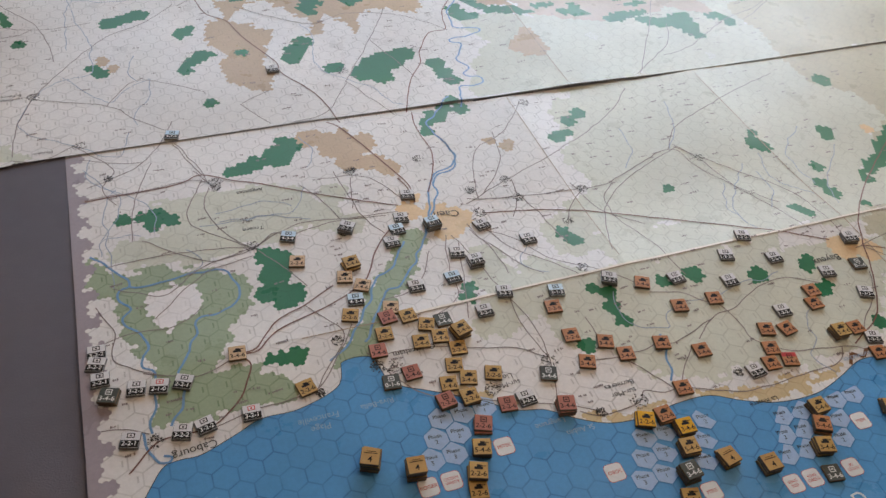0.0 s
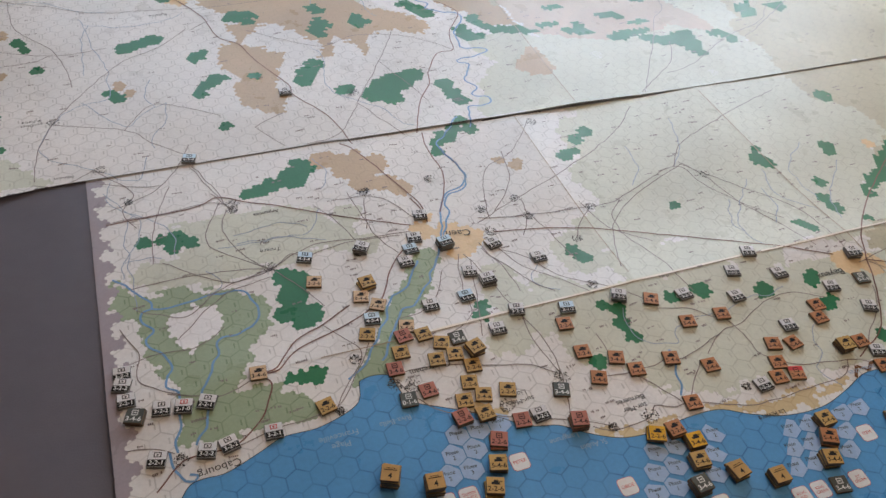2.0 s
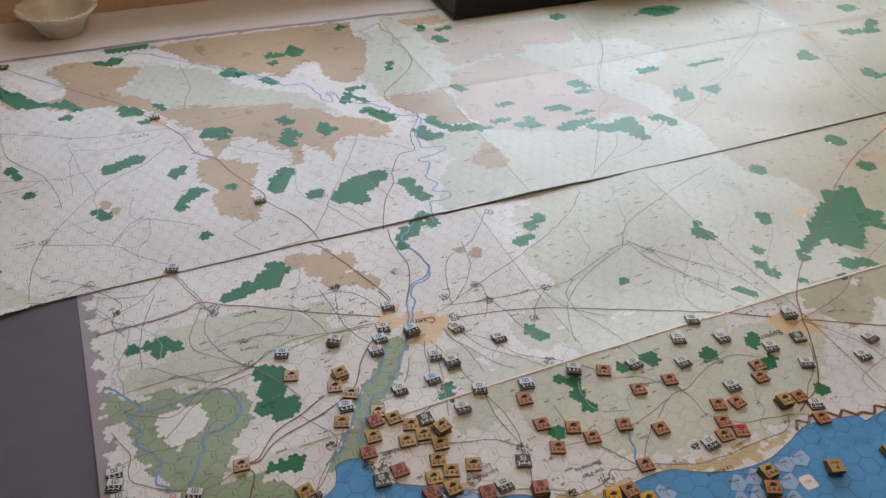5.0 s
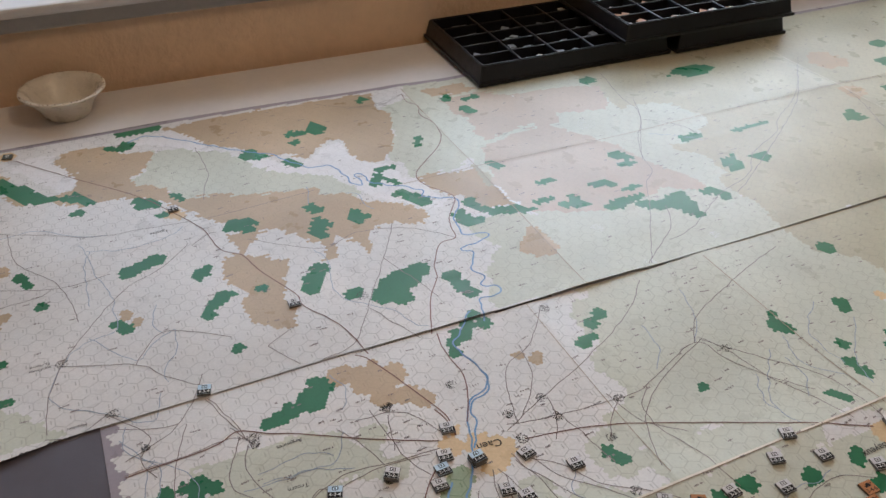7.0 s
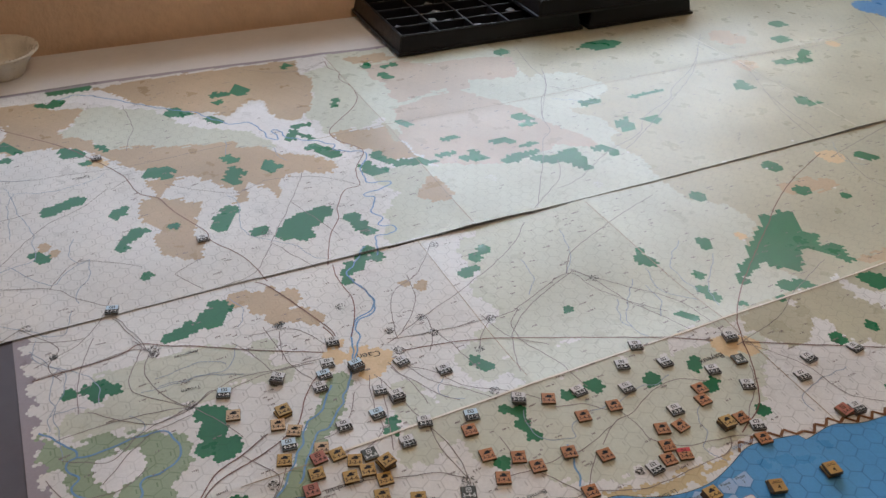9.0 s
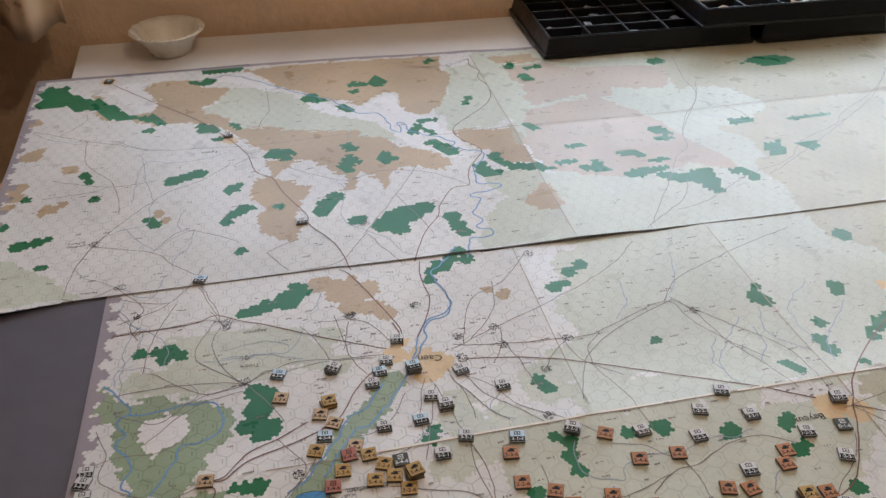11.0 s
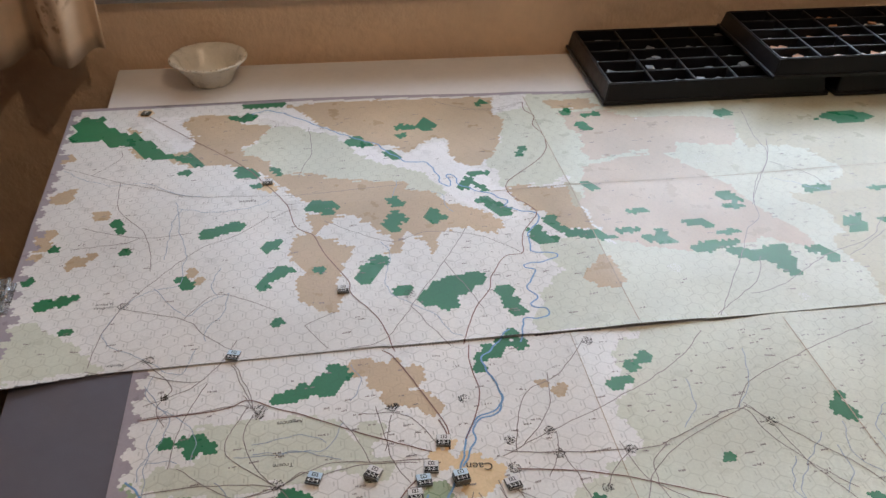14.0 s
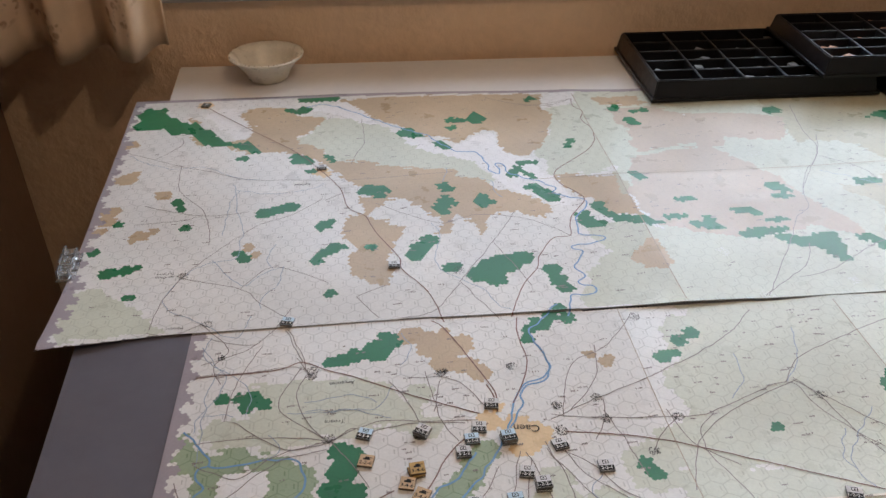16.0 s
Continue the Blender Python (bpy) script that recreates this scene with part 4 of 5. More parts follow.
# ---- counters ----
M_SIDE = plain("counter_card_edge", (0.16, 0.11, 0.065), 0.7, 0.25, 300.0)
M_SIDE_GREY = plain("grey_counter_edge", (0.20, 0.20, 0.20), 0.7, 0.25, 300.0)
FACE = {"T": ((0.50, 0.31, 0.09), "ochre"), "S": ((0.46, 0.27, 0.08), "brown ochre"), "L": ((0.60, 0.42, 0.25), "pale tan"), "O": ((0.46, 0.19, 0.07), "orange brown"),
        "r": ((0.46, 0.19, 0.07), "orange brown and red"), "R": ((0.42, 0.145, 0.10), "brick red"), "G": ((0.68, 0.68, 0.70), "grey and black"),
        "g": ((0.68, 0.68, 0.70), "grey, red and black"), "B": ((0.55, 0.72, 0.86), "pale blue and black"), "K": ((0.065, 0.075, 0.065), "dark green"),
        "Y": ((0.72, 0.40, 0.04), "golden yellow")}
M_FACE = {k: plain("counter_face_" + k.lower(), c, 0.42, 0.12, 260.0) for k, (c, _) in FACE.items()}
M_FACE["Y"] = plain("counter_face_gold", (0.72, 0.40, 0.04), 0.20, 0.12, 260.0)
M_MARK = plain("counter_black_ink", (0.018, 0.017, 0.016), 0.6, spec=0.2)
M_RED = plain("counter_red_ink", (0.60, 0.04, 0.04), 0.45)
M_LIGHT = plain("counter_white_ink", (0.72, 0.72, 0.70), 0.45)
HALF, THICK = 0.0051, 0.0018
shelf = random.Random(3)


def plates(rects, z):
    bm = bmesh.new()
    for x0, y0, x1, y1 in rects:
        box(bm, x0 * HALF, y0 * HALF, z, x1 * HALF, y1 * HALF, z + 0.00010)
    return bm


def glyphs(text, size, y, z, mat, ob):
    cu = bpy.data.curves.new("figure", "FONT")
    cu.body, cu.size, cu.align_x, cu.align_y = text, size * HALF, "CENTER", "CENTER"
    cu.offset = 0.00006
    src = new("figure_source", cu)
    me = bpy.data.meshes.new_from_object(src.evaluated_get(bpy.context.evaluated_depsgraph_get()))
    bpy.data.objects.remove(src)
    me.name = "figure"
    for v in me.vertices:
        v.co = (v.co.x, v.co.y + y * HALF, z + 0.00008)
    me.materials.clear()
    return mesh_part("figure", me, mat, ob)


FIGURES = {"G": ("1-2-2-1", "2-2-1", "3-2-2"), "g": ("1-2-2-1", "2-1-0", "3-2-1"), "B": ("4-3-4", "2-1-2", "1-1-1"), "S": ("4", "3", "5"), "K": ("0-1-6", "2", "3-4-6")}


def counter(kind, variant):
    grey = kind in "GgB"
    ob = thing("unit_counter", "small %s cardboard unit counter on the map" % FACE[kind][1], "game counter", (0, 0, -5), group="unit counters")
    part("body", boxed(-HALF, -HALF, 0, HALF, HALF, THICK, bevel=0.00035), M_SIDE_GREY if grey else M_SIDE, ob)
    part("face", boxed(-HALF * 0.96, -HALF * 0.96, THICK - 0.0003, HALF * 0.96, HALF * 0.96, THICK + 0.00006, bevel=0.00012), M_FACE[kind], ob)
    z = THICK + 0.00008
    if grey:
        part("black_band", plates([(-0.95, -0.93, 0.95, -0.06)], z - 0.00004), M_MARK, ob)
        glyphs(FIGURES[kind][variant], 0.74, -0.46, z + 0.00003, M_LIGHT, ob)
        part("unit_symbol", plates([(-0.4, 0.22, 0.4, 0.30), (-0.4, 0.72, 0.4, 0.80), (-0.4, 0.3, -0.3, 0.72), (0.3, 0.3, 0.4, 0.72), (-0.1, 0.4, 0.1, 0.6)], z),
             M_RED if kind == "g" else M_MARK, ob)
    elif kind == "S":
        part("unit_symbol", plates([(-0.7, 0.30, 0.7, 0.38), (-0.45, 0.52, 0.5, 0.58)], z), M_MARK, ob)
        glyphs(FIGURES[kind][variant], 0.95, -0.40, z, M_MARK, ob)
    else:
        ink = M_LIGHT if kind == "K" else M_MARK
        part("unit_symbol", plates([(-0.45, 0.05, 0.45, 0.35), (-0.2, 0.35, 0.3, 0.6), (0.3, 0.42, 0.75, 0.50)] if kind in "TOLY" else
                                   [(-0.35, 0.02, 0.35, 0.12), (-0.35, 0.62, 0.35, 0.72), (-0.35, 0.12, -0.25, 0.62), (0.25, 0.12, 0.35, 0.62), (-0.15, 0.3, 0.15, 0.45)], z), ink, ob)
        glyphs(FIGURES.get(kind, ("5-4-6", "3-4-6", "2-2-6"))[variant], 0.80, -0.46, z, ink, ob)
        if kind == "r":
            part("marker_stripe", plates([(-0.95, 0.30, 0.95, 0.95)], z - 0.00004), M_RED, ob)
    return ob


FIRST = {}


def stack(kind, high, x, y):
    turn = shelf.gauss(-6, 9)
    base = surf(x / 1000, y / 1000)
    lean = max(abs(surf(x / 1000 + 0.005, y / 1000) - base), abs(surf(x / 1000, y / 1000 + 0.005) - base))
    for n in range(high):
        m = pose(x / 1000 + shelf.gauss(0, 0.0004), y / 1000 + shelf.gauss(0, 0.0004), base + 0.0003 + lean * 0.2 + n * (THICK + 0.00012), 0, 0, turn + shelf.gauss(0, 3))
        key = (kind, shelf.randrange(3))
        if key not in FIRST:
            FIRST[key] = counter(*key)
            FIRST[key].matrix_world = m
        else:
            copy_thing(FIRST[key], m)

stack("G", 1, -66, -197)
stack("G", 1, -66, -207)
stack("G", 1, -66, -218)
stack("K", 2, -61, -232)
stack("G", 1, -47, -230)
stack("g", 1, -34, -231)
stack("G", 1, -21, -232)
stack("L", 1, 11, -221)
stack("T", 1, 44, -255)
stack("g", 1, 12, -264)
stack("G", 1, -26, -265)
stack("G", 1, -14, -265)
stack("G", 1, -53, -263)
stack("B", 1, 61, -130)
stack("G", 2, 101, -132)
stack("L", 1, 62, -154)
stack("T", 2, 95, -166)
stack("L", 1, 88, -177)
stack("L", 1, 97, -188)
stack("B", 1, 89, -198)
stack("T", 1, 83, -210)
stack("G", 1, 153, -108)
stack("G", 1, 141, -131)
stack("B", 1, 135, -142)
stack("G", 1, 128, -153)
stack("B", 3, 160, -144)
stack("G", 1, 194, -153)
stack("G", 1, 220, -175)
stack("G", 1, 167, -175)
stack("G", 2, 176, -187)
stack("B", 1, 156, -197)
stack("G", 1, 130, -198)
stack("G", 1, 182, -220)
stack("G", 1, 164, -231)
stack("B", 1, 216, -228)
stack("O", 1, 208, -241)
stack("G", 2, 254, -230)
stack("O", 1, 274, -239)
stack("G", 1, 299, -241)
stack("G", 1, 334, -252)
stack("G", 1, 346, -231)
stack("G", 1, 379, -242)
stack("G", 1, 368, -218)
stack("G", 2, 445, -241)
stack("G", 1, 408, -263)
stack("K", 1, 435, -263)
stack("G", 1, 422, -287)
stack("G", 1, 468, -297)
stack("G", 1, 488, -284)
stack("O", 1, 288, -263)
stack("O", 1, 315, -264)
stack("O", 1, 209, -264)
stack("O", 1, 227, -275)
stack("O", 1, 236, -287)
stack("O", 1, 261, -286)
stack("O", 1, 283, -299)
stack("O", 1, 209, -286)
stack("K", 1, 184, -287)
stack("O", 1, 257, -320)
stack("O", 1, 386, -275)
stack("O", 1, 380, -286)
stack("G", 1, 355, -285)
stack("O", 1, 335, -296)
stack("O", 1, 348, -298)
stack("O", 1, 328, -309)
stack("O", 1, 321, -320)
stack("r", 1, 335, -320)
stack("G", 1, 308, -322)
stack("T", 3, 380, -311)
stack("O", 1, 394, -310)
stack("G", 1, 401, -321)
stack("O", 1, 396, -332)
stack("L", 1, 109, -211)
stack("R", 1, 104, -219)
stack("T", 1, 116, -221)
stack("T", 1, 125, -231)
stack("K", 1, 137, -230)
stack("T", 3, 143, -243)
stack("T", 1, 98, -231)
stack("T", 1, 118, -243)
stack("T", 1, 130, -242)
stack("T", 1, 137, -254)
stack("R", 1, 91, -242)
stack("R", 1, 105, -263)
stack("K", 1, 92, -266)
stack("T", 1, 131, -265)
stack("T", 1, 151, -277)
stack("T", 1, 137, -276)
stack("T", 1, 124, -277)
stack("T", 2, 132, -289)
stack("R", 2, 118, -288)
stack("R", 1, 151, -299)
stack("G", 1, 163, -299)
stack("R", 3, 182, -312)
stack("R", 2, 132, -309)
stack("T", 3, 126, -323)
stack("T", 3, 118, -336)
stack("T", 1, 116, -345)
stack("S", 5, 66, -313)
stack("S", 5, 87, -325)
stack("Y", 2, 223, -333)
stack("O", 2, 235, -334)
stack("Y", 3, 242, -345)
stack("T", 3, 237, -357)
stack("K", 4, 229, -371)
stack("S", 3, 255, -369)
stack("S", 3, 276, -380)
stack("T", 2, 223, -384)
stack("T", 3, 328, -356)
stack("O", 3, 322, -367)
stack("T", 3, 314, -379)
stack("S", 3, 373, -368)
stack("O", 2, 328, -424)
stack("O", 2, 341, -426)
stack("K", 1, 310, -395)
stack("B", 1, 0, -1)
stack("G", 1, 91, 69)
stack("G", 1, 22, 262)
stack("R", 2, 469, -337)
stack("G", 2, 480, -339)
stack("G", 1, 533, -290)
stack("G", 1, 540, -325)
stack("S", 3, 418, -373)
stack("K", 1, -125, 439)

# ---- printed roads, rivers and towns ----
line('main_road', (152, -88), (156, -102), (156, -117))
line('main_road', (-65, -59), (-7, -57), (14, -50), (33, -60), (59, -73), (96, -94), (143, -117))
line('main_road', (200, -140), (244, -149), (283, -163), (340, -189), (395, -217), (431, -237))
line('main_road', (451, -248), (507, -275), (569, -306))
line('main_road', (148, -127), (129, -140), (114, -158), (101, -181), (78, -195), (55, -203), (37, -209), (24, -221), (13, -221))
line('main_road', (765, -34), (694, -64), (639, -95), (600, -123), (546, -160), (500, -194), (470, -222), (454, -246), (439, -275), (417, -305), (386, -321))
line('road', (-112, -4), (-92, -8), (-68, 5))
line('road', (149, -167), (137, -190), (122, -201), (106, -202))
line('road', (172, -162), (163, -197), (153, -233))
line('road', (185, -223), (183, -246), (189, -276))
line('road', (85, -250), (97, -245), (122, -247), (139, -252))
line('road', (277, -127), (285, -160), (309, -184))
line('road', (232, -123), (239, -149), (245, -186))
line('road', (382, -103), (394, -128), (402, -163), (414, -192), (425, -225))
line('road', (184, -154), (192, -172), (207, -200), (216, -210))
line('road', (194, -156), (214, -175), (226, -197), (254, -220), (271, -237))
line('road', (170, -156), (178, -190), (183, -219), (190, -248), (189, -276), (181, -305))
line('road', (166, -155), (157, -185), (153, -214), (127, -231), (139, -252), (172, -263), (189, -276))
line('road', (82, -217), (72, -232), (56, -253), (41, -260))
line('road', (383, -107), (324, -132), (289, -161), (271, -203))
line('road', (84, -241), (105, -276), (129, -287), (150, -296), (185, -310), (205, -321))
line('road', (834, 261), (761, 188), (605, 84), (562, 59))
line('road', (1124, 232), (1020, 203), (903, 209), (786, 217))
line('road', (782, -27), (799, 61), (852, 188), (848, 278))
line('road', (905, -13), (824, -32), (772, -45))
line('road', (381, -106), (411, -143), (441, -183), (445, -242))
line('road', (451, -248), (480, -288), (488, -326), (518, -348))
line('road', (445, -249), (501, -237), (543, -215), (607, -189))
line('road', (789, -46), (771, -93), (780, -136))
line('river', (196, -40), (204, -70), (197, -82), (180, -92), (170, -108), (162, -131), (151, -151), (133, -179), (121, -194), (110, -196), (96, -218), (86, -233))
line('river', (136, -153), (120, -176), (107, -182), (99, -200), (87, -216), (73, -234), (63, -242))
line('stream', (407, -47), (395, -82), (377, -108))
line('stream', (6, -104), (33, -105), (70, -103), (83, -81))
line('stream', (-52, -147), (-53, -101), (-54, -73), (-45, -51))
line('stream', (219, -211), (205, -197), (217, -179))
line('stream', (445, -132), (438, -165), (458, -190))
line('stream', (503, -108), (469, -138), (466, -178))
line('stream', (425, -140), (387, -182), (386, -213))
line('stream', (520, -138), (480, -176), (467, -204))
line('stream', (509, -302), (456, -311), (450, -328))
line('stream', (799, -20), (779, -55), (792, -75))
line('main_road', (-119, 430), (-61, 363), (-6, 301), (23, 253), (42, 214), (51, 174), (67, 158), (77, 126), (96, 83), (98, 64), (118, 29), (128, -12))
line('main_road', (330, 412), (327, 390), (335, 372), (328, 351), (334, 323), (329, 291), (314, 268), (290, 246), (270, 225), (269, 203), (286, 176), (286, 162), (269, 139), (263, 121), (259, 104), (242, 101), (224, 74), (218, 55), (201, 30), (187, -3), (184, -11))
line('road', (-193, 318), (-162, 300), (-129, 280), (-97, 265), (-54, 242), (-8, 237), (27, 233))
line('road', (-161, 299), (-138, 329), (-138, 348))
line('road', (-129, 280), (-122, 226), (-93, 184), (-82, 147), (-79, 121))
line('road', (25, 195), (-3, 168), (-39, 148), (-78, 100), (-97, 71))
line('road', (-97, 71), (-108, 33), (-110, 1))
line('road', (-97, 71), (-42, 49), (-26, 30), (3, 3))
line('road', (53, 203), (42, 202), (28, 190))
line('road', (78, 181), (105, 160), (141, 139), (175, 151), (212, 143), (237, 128), (261, 102))
line('road', (147, 41), (185, 101), (214, 152))
line('road', (147, 41), (161, 12), (173, -12))
line('road', (147, 38), (120, 2), (93, -4))
line('road', (57, 27), (71, 36), (83, 41))
line('road', (57, 27), (75, -2))
line('road', (185, 101), (202, 52), (208, 30))
line('road', (67, 382), (69, 321), (59, 291), (54, 268))
line('road', (27, 233), (62, 232), (108, 236), (162, 240))
line('road', (-152, 198), (-95, 175), (-47, 176))
line('road', (-156, 165), (-109, 168), (-95, 175))
line('road', (33, 50), (-2, 74), (-22, 77), (-42, 49))
line('road', (223, 428), (255, 406), (289, 400), (330, 412))
line('road', (593, 363), (578, 294), (576, 256), (556, 222), (537, 201), (515, 160), (507, 131), (487, 114), (466, 80), (450, 57), (406, -7))
line('road', (568, 233), (597, 202), (606, 174))
line('road', (330, 412), (295, 396), (254, 402))
line('road', (874, 302), (788, 215), (715, 168), (690, 143), (633, 117), (599, 84), (544, 64), (479, 26), (444, 17))
line('road', (822, 121), (806, 55), (803, 15), (798, -7))
line('road', (588, 282), (570, 242), (536, 194), (511, 155))
line('road', (477, 67), (459, 35), (433, 16), (403, -6))
line('road', (1196, 299), (1170, 254), (1104, 156))
line('road', (1159, 245), (1061, 235))
line('river', (0, 422), (20, 432), (48, 412), (82, 381), (114, 351), (142, 329), (167, 290), (191, 282), (200, 258), (203, 235), (211, 229), (211, 251), (219, 243), (220, 228), (228, 222), (244, 210), (256, 199), (264, 193), (259, 183), (266, 178), (274, 172), (287, 166), (286, 152), (271, 134), (269, 112), (270, 105), (289, 98), (282, 90), (260, 87), (257, 83), (265, 75), (253, 56), (257, 40), (250, 30), (260, 22), (258, 13), (241, 12), (236, 0), (230, -14))
line('stream', (131, 140), (137, 117), (132, 97), (129, 81), (130, 69), (134, 57), (148, 45), (161, 33), (169, 22), (176, 4), (184, -3))
line('stream', (-70, 232), (-62, 216), (-62, 191), (-57, 172), (-50, 153), (-50, 131), (-51, 119), (-52, 98), (-81, 89), (-97, 71))
line('stream', (-63, 221), (-34, 209), (5, 212), (27, 226))
line('stream', (-68, 137), (-68, 173), (-66, 201), (-62, 219))
line('stream', (-72, 96), (-43, 56), (-26, 69), (-7, 79))
line('stream', (-97, 71), (-105, 46), (-100, 26), (-82, 14), (-68, 5))
line('stream', (-192, 314), (-169, 292), (-134, 275), (-105, 276), (-66, 248), (-42, 239))
line('stream', (-7, 79), (-10, 53), (-22, 37), (-23, 20))
line('stream', (-15, 116), (-23, 92), (-17, 76))
line('stream', (189, 220), (200, 213), (200, 193), (207, 182))
line('stream', (148, 217), (152, 228), (157, 249))
line('stream', (601, 164), (576, 187), (552, 200))
line('river', (-64, -114), (-58, -122), (-51, -132), (-43, -143), (-43, -148), (-49, -150), (-49, -159), (-44, -167), (-49, -173), (-47, -181), (-39, -190), (-36, -203), (-40, -207), (-41, -214), (-35, -223), (-37, -239), (-42, -253), (-42, -261))
line('river', (-43, -147), (-34, -149), (-16, -148), (-1, -148), (15, -149), (21, -167), (15, -182), (-4, -186), (-10, -199), (-15, -210), (-22, -222), (-21, -231), (-21, -240), (-26, -250), (-31, -259))
line('river', (-46, -259), (-45, -268), (-42, -275), (-40, -280), (-35, -281), (-33, -278), (-37, -276))
line('main_road', (79, -181), (57, -193), (37, -202), (23, -219), (11, -221), (17, -230), (9, -249), (-4, -262), (-15, -266), (-34, -266), (-42, -269), (-55, -282))
line('road', (35, -140), (20, -144), (1, -149), (-31, -179))
line('road', (-63, -191), (-44, -187), (-19, -188), (-2, -176))
line('road', (-64, -160), (-55, -184), (-57, -205), (-43, -217), (-35, -222))
line('road', (9, -222), (-12, -230), (-42, -220))
line('road', (57, -193), (67, -207), (75, -221), (68, -236), (56, -249), (46, -259), (20, -261), (-9, -266))
line('road', (-67, -252), (-53, -255), (-43, -261))
line('road', (225, -253), (225, -277))
line('road', (208, -284), (236, -288), (259, -286), (272, -288), (305, -277))
line('road', (233, -290), (241, -300), (251, -317))
line('road', (257, -318), (278, -328), (300, -333), (333, -332), (366, -330), (376, -320))
line('road', (278, -295), (268, -304), (259, -316))
line('road', (287, -290), (305, -277), (325, -273), (354, -261), (376, -260), (397, -270))
line('road', (275, -247), (295, -252), (305, -260), (317, -271), (321, -288), (322, -300), (339, -313), (359, -318), (379, -321), (398, -331))
line('road', (190, -316), (201, -322), (226, -321), (233, -314), (245, -319), (257, -318))
line('road', (439, -271), (428, -289), (404, -308), (401, -315))
line('stream', (252, -239), (248, -252), (251, -267), (272, -277), (276, -267), (288, -263), (318, -258))
line('stream', (377, -287), (364, -300), (363, -311), (352, -320), (359, -336))
line('stream', (318, -262), (343, -255), (357, -257), (374, -253))
line('river', (265, -280), (259, -296), (256, -305), (253, -313))
line('river', (224, 1), (210, -14), (197, -29), (197, -43), (203, -64), (202, -77), (195, -88), (184, -92), (175, -102), (175, -114), (163, -133))
line('road', (192, -128), (231, -110), (276, -92), (327, -66), (360, -44), (382, -21))
line('road', (194, -123), (231, -130), (283, -135), (310, -132), (374, -108), (385, -132), (403, -164), (423, -190))
line('road', (374, -108), (396, -83), (428, -68), (479, -48), (531, -31))
line('road', (202, -125), (219, -74), (252, -54), (281, -20))
line('road', (10, -44), (22, -66))
line('road', (-65, -57), (-23, -57), (6, -54), (18, -59))
line('road', (18, -65), (12, -87), (22, -116), (37, -134))
line('road', (1, -8), (14, -40), (18, -59))
line('road', (-66, -12), (-37, -23), (-23, -25))
line('road', (81, -78), (94, -103), (100, -121))
line('road', (118, -79), (111, -112))
line('road', (194, -147), (204, -177), (224, -200), (240, -221))
line('road', (184, -148), (192, -180), (193, -203))
line('road', (62, -129), (92, -122), (132, -125))
line('road', (37, -134), (53, -123), (62, -129))
line('road', (37, -134), (7, -138), (-32, -108))
line('road', (283, -135), (264, -153), (256, -165))
line('road', (209, -120), (234, -90), (243, -52))
line('road', (291, -169), (302, -201), (308, -239))
line('road', (291, -169), (295, -148), (310, -132))
line('road', (-18, -27), (-27, -50), (-34, -72), (-39, -107))
line('road', (97, -75), (130, -81), (150, -114))
line('road', (235, -111), (231, -130), (220, -150))
line('stream', (-60, -12), (-61, -37), (-35, -61), (-21, -86), (-24, -102))
line('stream', (18, -94), (34, -91), (55, -90), (70, -99))
line('stream', (394, -157), (381, -182), (384, -195))
line('stream', (-59, -116), (-55, -101), (-32, -103))
line('stream', (348, -73), (346, -99), (328, -120))
line('stream', (428, -152), (428, -175), (413, -193))
line('stream', (93, -22), (98, -43), (90, -61))
line('road', (-63, -45), (-30, -31), (-10, -8), (3, 18))
line('road', (-45, -68), (-53, -47), (-44, -28), (-68, 3))
line('road', (0, -10), (15, -50))
line('road', (-55, -127), (-25, -125), (12, -128), (37, -133))
line('road', (37, -133), (70, -118), (108, -121), (141, -123))
line('road', (37, -133), (52, -156), (63, -177))
line('road', (15, -55), (-1, -95), (22, -121), (37, -133))
line('road', (108, -69), (115, -118), (125, -142))
line('road', (-53, -147), (-23, -160), (3, -142), (37, -133))
line('stream', (-65, -24), (-53, -42), (-42, -64), (-49, -90), (-57, -101))
line('stream', (19, -103), (51, -105), (80, -115))
line('stream', (-68, 3), (-39, -14), (-30, 13))
line('stream', (-5, -148), (3, -134), (-6, -124))
line('main_road', (118, -9), (128, -22), (146, -65), (157, -96), (156, -117))
line('main_road', (188, -12), (185, -33), (187, -63), (181, -85), (169, -109))
for x, y, r in (
    (36, -131, 5.1), (23, -61, 5.6), 
    (188, -278, 5.7), (227, -320, 5.7), (202, -320, 3.6), (88, -252, 5.2), (97, -256, 5.7), (147, -287, 5.2),
    (70, -227, 4.1), (-40, -266, 4.7), (-65, 4, 5.6), (-95, 74, 5.1), (148, 57, 5.7), (51, -261, 3.2),
    (394, -124, 4.6), (284, -21, 5.1), (122, -71, 3.5), (174, -70, 4.6), (98, -135, 3.2), (297, -319, 3.6),
    (-48, -38, 3.5), (198, -139, 5.2), (232, -131, 4.5), (230, -110, 4.5), (283, -135, 4.5), (200, -114, 4.5), (119, -72, 4.5), (243, -213, 4.5), (256, -165, 4.5), (22, -66, 4.5),
):
    town(x, y, r)
for x, y, r in (
    (391, 61, 7.0), (489, 7, 6.0), (405, -6, 7.0), (60, 401, 9.6), (500, 249, 14.0),
):
    town(x, y, r, pale=True)

